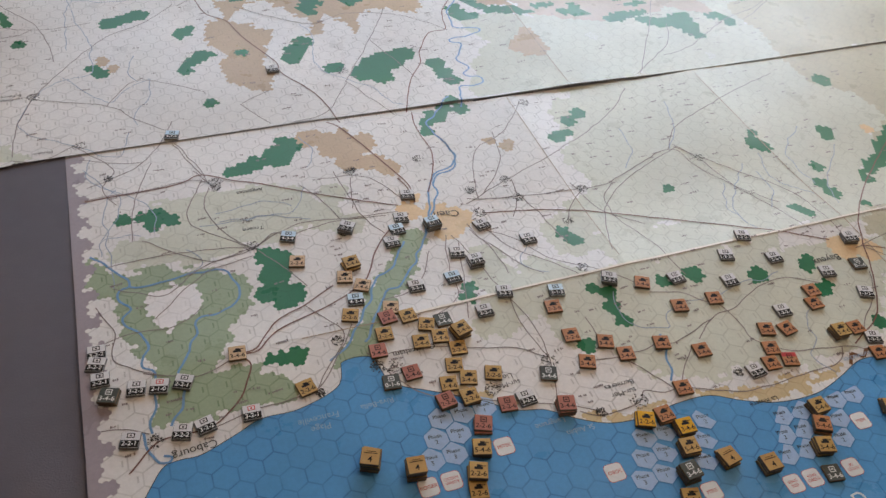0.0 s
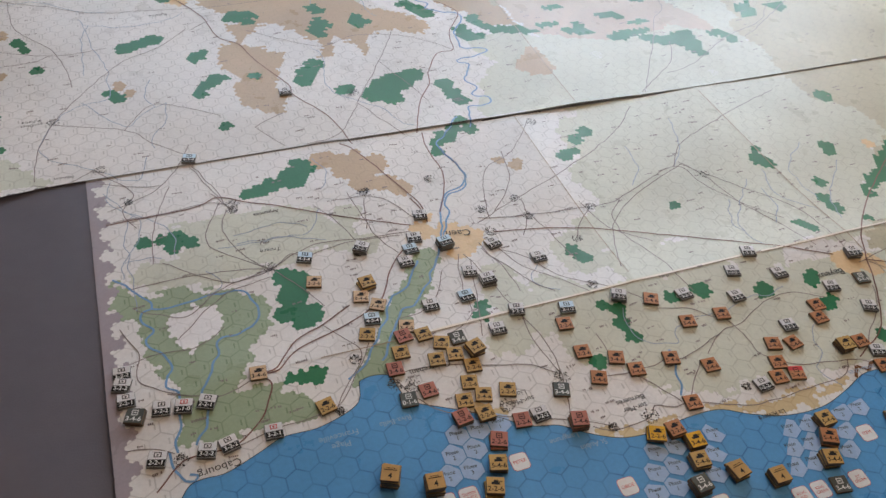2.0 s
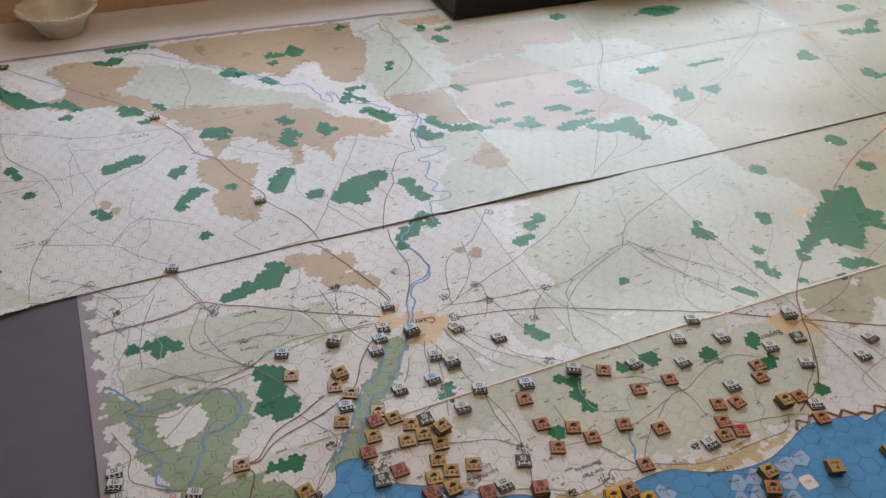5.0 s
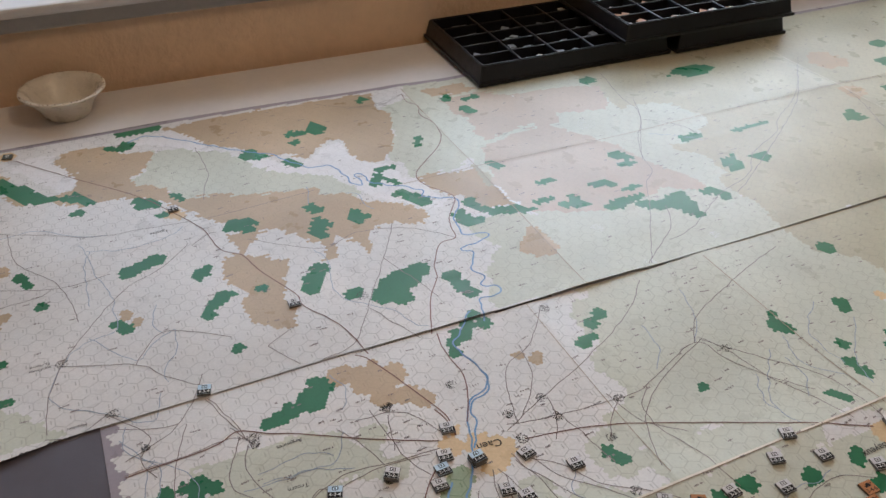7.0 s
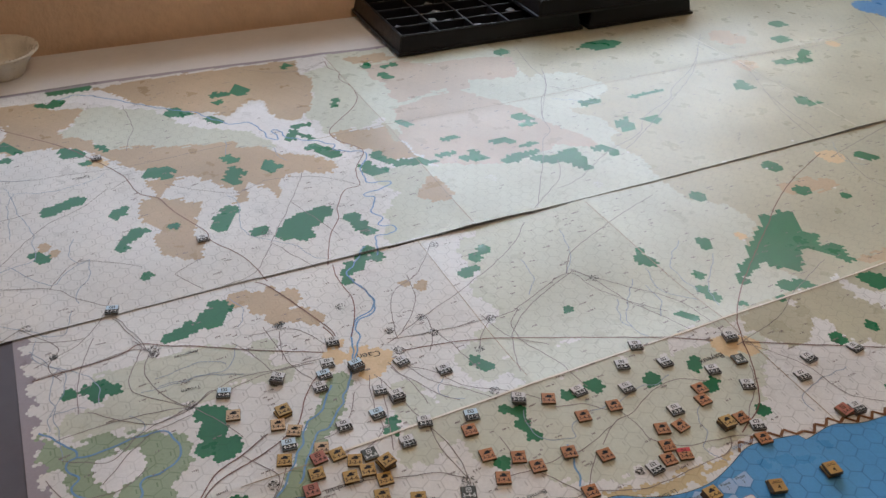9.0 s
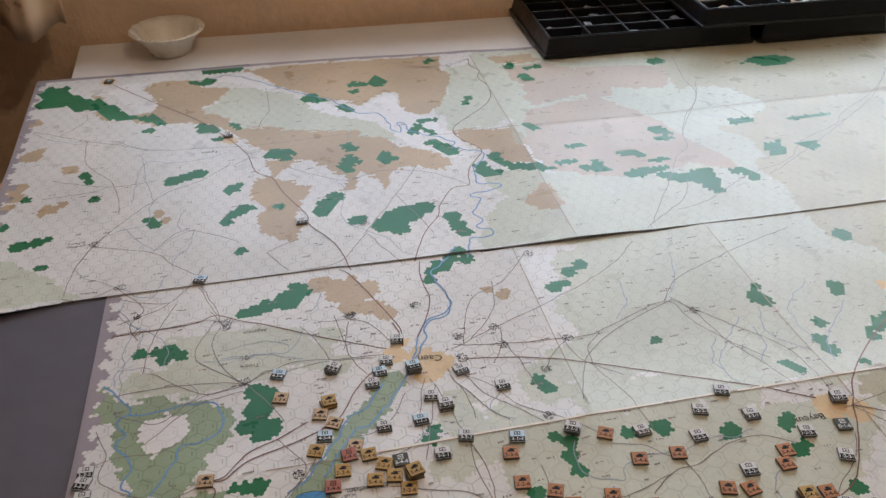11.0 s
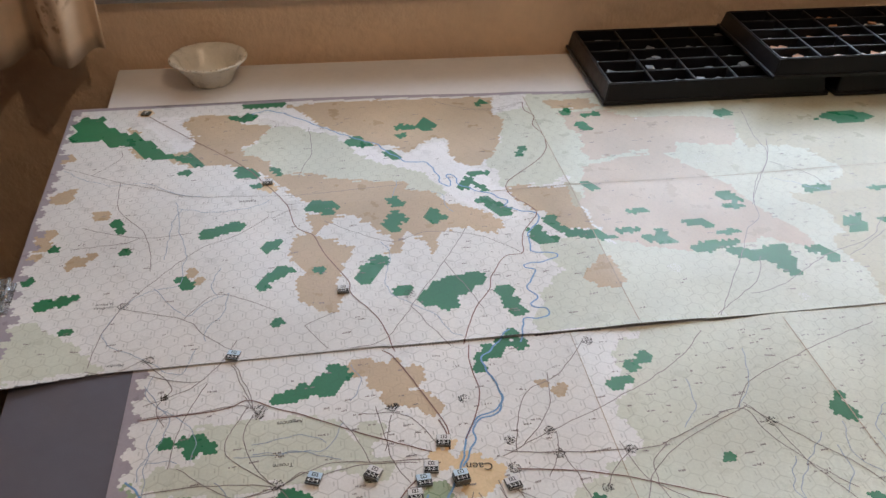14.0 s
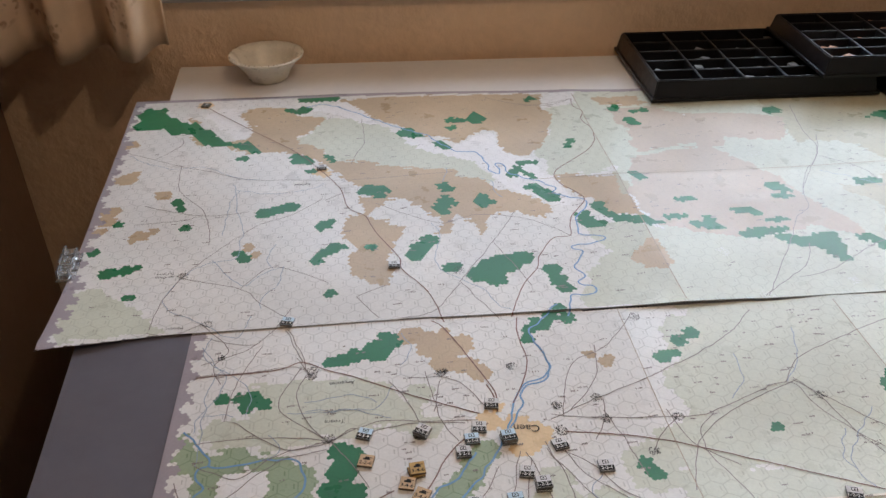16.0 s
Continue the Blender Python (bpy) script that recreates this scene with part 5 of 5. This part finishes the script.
# ---- things at the back of the table ----
def bowl(x, y):
    ob = thing("bowl", "small cream glazed bowl with a crimped rim on the white table", "bowl", (x, y, TZ + 0.0002))
    prof = [(0.0, 0.0), (0.024, 0.0), (0.0265, 0.002), (0.031, 0.012), (0.0385, 0.0225), (0.0405, 0.0265), (0.0475, 0.0305), (0.0492, 0.0320), (0.0490, 0.0338),
            (0.0468, 0.0342), (0.0400, 0.0305), (0.0360, 0.0235), (0.029, 0.013), (0.022, 0.0045), (0.0, 0.0035)]
    bm = bmesh.new()
    n = 56
    rings = []
    for r, z in prof:
        if r == 0:
            rings.append([bm.verts.new((0, 0, z))])
            continue
        rings.append([])
        for a in range(n):
            u = 2 * math.pi * a / n
            w = (r - 0.040) / 0.009 if r > 0.040 else 0.0
            rr = r * (1 + 0.003 * w * math.sin(u * 14)) + 0.0004 * noise.noise((math.cos(u) * 3, math.sin(u) * 3, z * 50))
            rings[-1].append(bm.verts.new((rr * math.cos(u), rr * math.sin(u), z + 0.0002 * w * math.sin(u * 14 + 1))))
    for a, b in zip(rings, rings[1:]):
        for k in range(n):
            q = (k + 1) % n
            if len(a) == 1:
                bm.faces.new((a[0], b[q], b[k]))
            elif len(b) == 1:
                bm.faces.new((a[k], a[q], b[0]))
            else:
                bm.faces.new((a[k], a[q], b[q], b[k]))
    bmesh.ops.recalc_face_normals(bm, faces=bm.faces)
    part("basin", bm, M_BOWL, ob, smooth=True)
    bm = bmesh.new()
    for a in range(70):
        u = 2 * math.pi * a / 70 + dots.uniform(-0.03, 0.03)
        if dots.random() < 0.45:
            continue
        s = dots.uniform(0.0005, 0.0011)
        bmesh.ops.create_icosphere(bm, subdivisions=1, radius=s, matrix=Matrix.Translation((0.0475 * math.cos(u), 0.0475 * math.sin(u), 0.0340)))
    tagged(part("rim_wear", bm, M_CRUMB, ob, "brown worn flecks along the rim"))


bowl(-0.055, 0.533)


def tray(x, y, z, rz, cols, rows, w, d, h, label, seed):
    """Black plastic counter tray with flared sides and a grid of compartments."""
    ob = thing("counter_tray", label, "storage tray", (x, y, z), rz, group="counter trays")
    rnd = random.Random(seed)
    flare, wall, rim = 0.006, 0.0018, 0.0070
    bm = bmesh.new()
    outer0 = [bm.verts.new(p) for p in ((flare * 0.2, flare * 0.2, 0), (w - flare * 0.2, flare * 0.2, 0), (w - flare * 0.2, d - flare * 0.2, 0), (flare * 0.2, d - flare * 0.2, 0))]
    outer1 = [bm.verts.new(p) for p in ((flare, flare, h), (w - flare, flare, h), (w - flare, d - flare, h), (flare, d - flare, h))]
    inner1 = [bm.verts.new(p) for p in ((rim + 0.003, rim + 0.003, h), (w - rim - 0.003, rim + 0.003, h), (w - rim - 0.003, d - rim - 0.003, h), (rim + 0.003, d - rim - 0.003, h))]
    inner0 = [bm.verts.new(p) for p in ((rim + 0.004, rim + 0.004, 0.004), (w - rim - 0.004, rim + 0.004, 0.004), (w - rim - 0.004, d - rim - 0.004, 0.004), (rim + 0.004, d - rim - 0.004, 0.004))]
    for a, b in ((outer0, outer1), (outer1, inner1), (inner1, inner0)):
        for k in range(4):
            bm.faces.new((a[k], a[(k + 1) % 4], b[(k + 1) % 4], b[k]))
    bm.faces.new(inner0)
    bm.faces.new(outer0[::-1])
    bmesh.ops.recalc_face_normals(bm, faces=bm.faces)
    bmesh.ops.bevel(bm, geom=[e for e in bm.edges], offset=0.0012, segments=2, affect="EDGES")
    part("shell", bm, M_BLACK, ob)
    part("base_lip", boxed(-0.001, -0.001, 0.0, w + 0.001, d + 0.001, 0.0045, bevel=0.001), M_BLACK, ob)
    x0, x1, y0, y1 = rim + 0.003, w - rim - 0.003, rim + 0.003, d - rim - 0.003
    for k in range(1, cols):
        cx_ = x0 + (x1 - x0) * k / cols
        part("divider", boxed(cx_ - wall, y0, 0.004, cx_ + wall, y1, h - 0.0012, bevel=0.0014), M_BLACK, ob)
    for k in range(1, rows):
        cy_ = y0 + (y1 - y0) * k / rows
        part("divider", boxed(x0, cy_ - wall, 0.004, x1, cy_ + wall, h - 0.0015, bevel=0.0014), M_BLACK, ob)
    return ob, (x0, x1, y0, y1, cols, rows, rnd)


def fill(ob, info, mats, share, group):
    """Loose counters lying in the compartments."""
    x0, x1, y0, y1, cols, rows, rnd = info
    me = {}
    for i in range(cols):
        for j in range(rows):
            if rnd.random() > share:
                continue
            for n in range(rnd.randint(3, 6)):
                mt = rnd.choice(mats)
                cw, ch = (x1 - x0) / cols, (y1 - y0) / rows
                px, py = x0 + cw * (i + 0.5) + rnd.uniform(-1, 1) * (cw / 2 - 0.012), y0 + ch * (j + 0.5) + rnd.uniform(-1, 1) * (ch / 2 - 0.011)
                if mt not in me:
                    o = part("loose_counter", boxed(-HALF, -HALF, 0, HALF, HALF, THICK, bevel=0.0003), mt)
                    me[mt] = o.data
                else:
                    o = mesh_part("loose_counter", me[mt], None)
                o.matrix_world = ob.matrix_world @ pose(px, py, 0.0080 + n * 0.0019, rnd.uniform(-7, 7), rnd.uniform(-7, 7), rnd.uniform(0, 90))
                tagged(o, "loose cardboard counter in a black tray compartment", "game counter", group)


M_DULL = plain("loose_counter_grey", (0.19, 0.20, 0.21), 0.5, 0.2, 300.0)
M_DULL2 = plain("loose_counter_brown", (0.38, 0.17, 0.07), 0.5, 0.2, 300.0)
M_DULL3 = plain("loose_counter_white", (0.66, 0.62, 0.55), 0.5, 0.2, 300.0)
t1, i1 = tray(0.427, 0.389, 0.0022, -1.2, 5, 5, 0.292, 0.188, 0.0262, "black plastic compartment tray with grey counters on the map edge", 4)
fill(t1, i1, [M_DULL], 0.97, "counters in the lower tray")
t2, i2 = tray(0.637, 0.378, 0.0298, -1.4, 5, 5, 0.285, 0.178, 0.0245, "black plastic compartment tray stacked across another tray", 9)
fill(t2, i2, [M_DULL2, M_DULL2, M_DULL3], 0.55, "counters in the upper tray")
t3, i3 = tray(0.728, 0.379, 0.0022, -1.4, 5, 5, 0.190, 0.176, 0.0262, "black plastic compartment tray under another tray", 12)

# clear plastic clip that holds the sheet edge
M_CLEAR, ct, cb = material("clear_plastic", (0.92, 0.93, 0.93), 0.06)
cb.inputs["Transmission Weight"].default_value, cb.inputs["IOR"].default_value = 0.92, 1.49
clip = thing("counter_clip", "clear plastic clips gripping the edge of the map sheet", "clip", (-0.196, 0.098, surf(-0.18, 0.1) + 0.0002), 4)
for y, h in ((-0.016, 0.011), (-0.001, 0.013), (0.014, 0.012)):
    c = part("jaw", boxed(-0.010, y - 0.006, 0.0, 0.006, y + 0.006, 0.0022, bevel=0.0006), M_CLEAR, clip)
    part("upright", boxed(-0.008, y - 0.006, 0.0022, -0.0058, y + 0.006, h, bevel=0.0006), M_CLEAR, clip)
    part("upright", boxed(0.001, y - 0.005, 0.0022, 0.0032, y + 0.005, h * 0.8, bevel=0.0006), M_CLEAR, clip)
    part("bridge", boxed(-0.0058, y - 0.005, h * 0.55, 0.001, y + 0.005, h * 0.55 + 0.0018, bevel=0.0005), M_CLEAR, clip)

# ---- curtain ----
def curtain_material():
    m, t, b = material("cream_floral_cloth", (0.62, 0.50, 0.36), 0.85, 0.2)
    tc = t.nodes.new("ShaderNodeTexCoord")
    uv = tc.outputs["UV"]
    v = t.nodes.new("ShaderNodeTexVoronoi")
    v.inputs["Scale"].default_value = 17.0
    t.links.new(uv, v.inputs["Vector"])
    spray = ramp(t, v.outputs["Distance"], 0.30, 0.42, 1.0, 0.0)
    v2 = t.nodes.new("ShaderNodeTexVoronoi")
    v2.inputs["Scale"].default_value = 85.0
    t.links.new(uv, v2.inputs["Vector"])
    leaf = ramp(t, v2.outputs["Distance"], 0.36, 0.56, 1.0, 0.0)
    keep = ramp(t, noisy(t, 45.0, 2.0, 0.5, uv), 0.40, 0.47, 0.0, 1.0)
    f = mathn(t, "MULTIPLY", mathn(t, "MULTIPLY", spray, leaf), keep)
    base = mixc(t, 1.0, (0.74, 0.55, 0.38), ramp(t, noisy(t, 20.0, 4.0, 0.6, uv), 0.3, 0.7, 0.9, 1.05), "MULTIPLY")
    t.links.new(mixc(t, mathn(t, "MULTIPLY", f, 0.62), base, (0.24, 0.11, 0.06)), b.inputs["Base Color"])
    wv = t.nodes.new("ShaderNodeTexWave")
    wv.inputs["Scale"].default_value = 600.0
    t.links.new(uv, wv.inputs["Vector"])
    bump(t, b, wv.outputs["Fac"], 0.25, 0.0006)
    return m


def curtain():
    ob = thing("curtain", "cream floral cloth curtain hanging in deep pleats beside the window", "curtain")
    bm = bmesh.new()
    uvl = bm.loops.layers.uv.new("UVMap")
    nx, nz = 150, 46
    grid = []
    for i in range(nx + 1):
        u = i / nx
        col = []
        for k in range(nz + 1):
            w = k / nz
            x = -0.432 + u * 0.251 + 0.006 * math.sin(w * 3) * u - 0.012 * w * u
            fold = math.copysign(abs(math.sin(u * 20.5 + 0.3 + 0.2 * math.sin(w * 4))) ** 0.7, math.sin(u * 20.5 + 0.3 + 0.2 * math.sin(w * 4))) * 0.021 + math.sin(u * 47 + 1.0) * 0.004
            y = 0.527 + fold * (1.0 - 0.25 * w)
            z = 0.043 + 0.005 * math.sin(u * 20.5 + 0.3) - 0.004 * u + w * 1.25
            col.append(bm.verts.new((x, y, z)))
        grid.append(col)
    for i in range(nx):
        for k in range(nz):
            f = bm.faces.new((grid[i][k], grid[i + 1][k], grid[i + 1][k + 1], grid[i][k + 1]))
            for lp, (a, c) in zip(f.loops, ((i, k), (i + 1, k), (i + 1, k + 1), (i, k + 1))):
                lp[uvl].uv = (a / nx * 0.42, c / nz * 1.25)
    o = part("cloth", bm, curtain_material(), ob, smooth=True)
    s = o.modifiers.new("thickness", "SOLIDIFY")
    s.thickness = 0.0022
    part("hem", boxed(-0.44, 0.520, 1.292, -0.16, 0.538, 1.31, bevel=0.004), M_FRAME, ob, "white curtain rail")


curtain()

# ---- model vehicles on the sill ----
M_OLIVE = plain("olive_model_paint", (0.055, 0.050, 0.030), 0.78, 0.35, 120.0, 0.0006, 500.0)
M_CAMO, ct, cb = material("sand_camouflage_paint", (0.34, 0.29, 0.13), 0.75, 0.3)
spots = ramp(ct, noisy(ct, 55.0, 1.5, 0.4, ct.nodes.new("ShaderNodeTexCoord").outputs["Object"]), 0.49, 0.52)
ct.links.new(mixc(ct, spots, (0.36, 0.31, 0.14), (0.045, 0.04, 0.022)), cb.inputs["Base Color"])
M_STEEL = plain("dark_grey_model_paint", (0.09, 0.095, 0.10), 0.78, 0.35, 120.0, 0.0006, 500.0)
M_TRACK = plain("track_metal", (0.020, 0.018, 0.016), 0.55, 0.4, 400.0)
M_RUBBER = plain("rubber", (0.012, 0.012, 0.012), 0.7, 0.2, 300.0)


def stadium(bm, x0, x1, z0, z1, y0, y1, n=10):
    """A band with rounded ends, from above the ground: a track run."""
    r = (z1 - z0) / 2
    ring = [(x1 - r + r * math.cos(a), z0 + r + r * math.sin(a)) for a in np.linspace(-math.pi / 2, math.pi / 2, n)]
    ring += [(x0 + r + r * math.cos(a), z0 + r + r * math.sin(a)) for a in np.linspace(math.pi / 2, 3 * math.pi / 2, n)]
    a = [bm.verts.new((x, y0, z)) for x, z in ring]
    b = [bm.verts.new((x, y1, z)) for x, z in ring]
    bm.faces.new(a)
    bm.faces.new(b[::-1])
    for k in range(len(a)):
        q = (k + 1) % len(a)
        bm.faces.new((a[k], b[k], b[q], a[q]))
    bmesh.ops.recalc_face_normals(bm, faces=bm.faces)


def hull_block(x0, x1, y0, y1, z0, z1, inset):
    bm = boxed(x0, y0, z0, x1, y1, z1)
    for v in bm.verts:
        if v.co.z > (z0 + z1) / 2:
            v.co.x += inset if v.co.x < (x0 + x1) / 2 else -inset
            v.co.y += inset * 0.5 if v.co.y < (y0 + y1) / 2 else -inset * 0.5
    bmesh.ops.bevel(bm, geom=list(bm.edges), offset=0.0012, segments=2, affect="EDGES")
    return bm


def model_tank(x, y, rz, paint, label, wheels=5, length=0.112, skirt=False):
    """x, y: the near corner of the tracks at the front."""
    c, s = math.cos(radians(rz)), math.sin(radians(rz))
    x, y = x - length / 2 * c - 0.033 * s, y - length / 2 * s + 0.033 * c
    ob = thing("model_tank", label, "model tank", (x, y, 0.1217), rz, group="model vehicles on the sill")
    h = length / 2
    part("hull", hull_block(-h * 0.96, h * 0.96, -0.018, 0.018, 0.011, 0.034, 0.008), paint, ob)
    for s in (-1, 1):
        bm = bmesh.new()
        stadium(bm, -h, h, 0.0, 0.023, s * 0.0265 - 0.0065, s * 0.0265 + 0.0065)
        for k in range(int(length / 0.005)):
            box(bm, -h + 0.011 + k * 0.0047, s * 0.0265 - 0.0068, -0.0000, -h + 0.0132 + k * 0.0047, s * 0.0265 + 0.0068, 0.0235)
        tr = part("track", bm, M_TRACK, ob)
        for k in range(wheels):
            wx = -h + 0.016 + (length - 0.032) * k / (wheels - 1)
            w = part("road_wheel", cyl(bmesh.new(), 0.0078, 0.0078, 0.004, pose(wx, s * 0.034, 0.0100, 90, 0, 0), 22), paint, tr)
            part("hub", cyl(bmesh.new(), 0.0028, 0.002, 0.003, pose(wx, s * 0.0368, 0.0100, 90 * s, 0, 0), 12), M_TRACK, tr)
        if skirt:
            part("side_skirt", hull_block(-h * 0.97, h * 0.97, s * 0.0385 - 0.0012, s * 0.0385 + 0.0012, 0.006, 0.0256, 0.004), paint, ob)
        part("track_guard", boxed(-h * 0.98, s * 0.027 - 0.009, 0.0255, h * 0.98, s * 0.027 + 0.009, 0.0272, bevel=0.0005), paint, ob)
    part("turret", cyl(bmesh.new(), 0.021, 0.015, 0.018, pose(-0.004, 0, 0.043), 28), paint, ob)
    part("gun_barrel", cyl(bmesh.new(), 0.0026, 0.0020, 0.060, pose(0.043, 0, 0.043, 0, 90, 0), 14), paint, ob)
    return ob


def armoured_car(x, y, rz):
    ob = thing("model_armoured_car", "dark model armoured car with black rubber tyres on the sill", "model car", (x, y, 0.1217), rz, group="model vehicles on the sill")
    part("hull", hull_block(-0.050, 0.050, -0.021, 0.021, 0.011, 0.038, 0.009), M_STEEL, ob)
    for wx in (-0.034, 0.034):
        for s in (-1, 1):
            w = part("wheel", cyl(bmesh.new(), 0.0075, 0.0075, 0.0102, pose(wx, s * 0.0235, 0.0136, 90, 0, 0), 20), M_TRACK, ob)
            bm = bmesh.new()
            n, m = 28, 10
            ring = [[bm.verts.new((wx + (0.0098 + 0.0036 * math.cos(b)) * math.cos(a), s * 0.0235 + 0.0050 * math.sin(b), 0.0136 + (0.0098 + 0.0036 * math.cos(b)) * math.sin(a)))
                     for b in np.linspace(0, 2 * math.pi, m, endpoint=False)] for a in np.linspace(0, 2 * math.pi, n, endpoint=False)]
            for i in range(n):
                for k in range(m):
                    bm.faces.new((ring[i][k], ring[(i + 1) % n][k], ring[(i + 1) % n][(k + 1) % m], ring[i][(k + 1) % m]))
            part("tyre", bm, M_RUBBER, w, smooth=True)
    part("turret", cyl(bmesh.new(), 0.017, 0.012, 0.016, pose(0, 0, 0.046), 24), M_STEEL, ob)
    part("gun_barrel", cyl(bmesh.new(), 0.0018, 0.0015, 0.036, pose(0.030, 0, 0.046, 0, 90, 0), 12), M_STEEL, ob)


armoured_car(-0.205, 0.655, -24)
lens_cap = thing("round_case", "black round plastic case lying on the map", "case", (0.700, -0.232, surf(0.70, -0.232) + 0.0008))
part("case_body", (lambda b: (bmesh.ops.bevel(b, geom=[e for e in b.edges if abs(e.verts[0].co.z - e.verts[1].co.z) < 1e-6], offset=0.004, segments=3, affect="EDGES"), b)[1])(
    cyl(bmesh.new(), 0.034, 0.034, 0.020, pose(0, 0, 0.010), 40)), M_BLACK, lens_cap, smooth=True)
part("case_lid", cyl(bmesh.new(), 0.0295, 0.0285, 0.0020, pose(0, 0, 0.021), 40), M_BLACK, lens_cap)
for x, y, rz, paint, label, wheels in (
        (0.054, 0.620, -25, M_OLIVE, "olive model tank with round road wheels on the sill", 6), (0.248, 0.590, -23, M_OLIVE, "dark olive model tank with dull tracks on the sill", 5),
        (0.434, 0.592, -24, M_OLIVE, "olive brown model tank on the sill", 5), (0.600, 0.584, -22, M_STEEL, "grey slab-sided model tank on the sill", 6),
        (0.750, 0.577, -23, M_CAMO, "sand and olive camouflaged model tank on the sill", 5), (0.935, 0.572, -23, M_OLIVE, "olive model tank at the far end of the sill", 5)):
    model_tank(x, y, rz, paint, label, wheels, skirt=paint is M_STEEL)

# ---- the plan brought to life size ----
for ob in list(scene.objects):
    if ob.parent is None and ob.type in ("MESH", "EMPTY", "LIGHT"):
        ob.matrix_world = Matrix.Scale(LIFE, 4) @ ob.matrix_basis
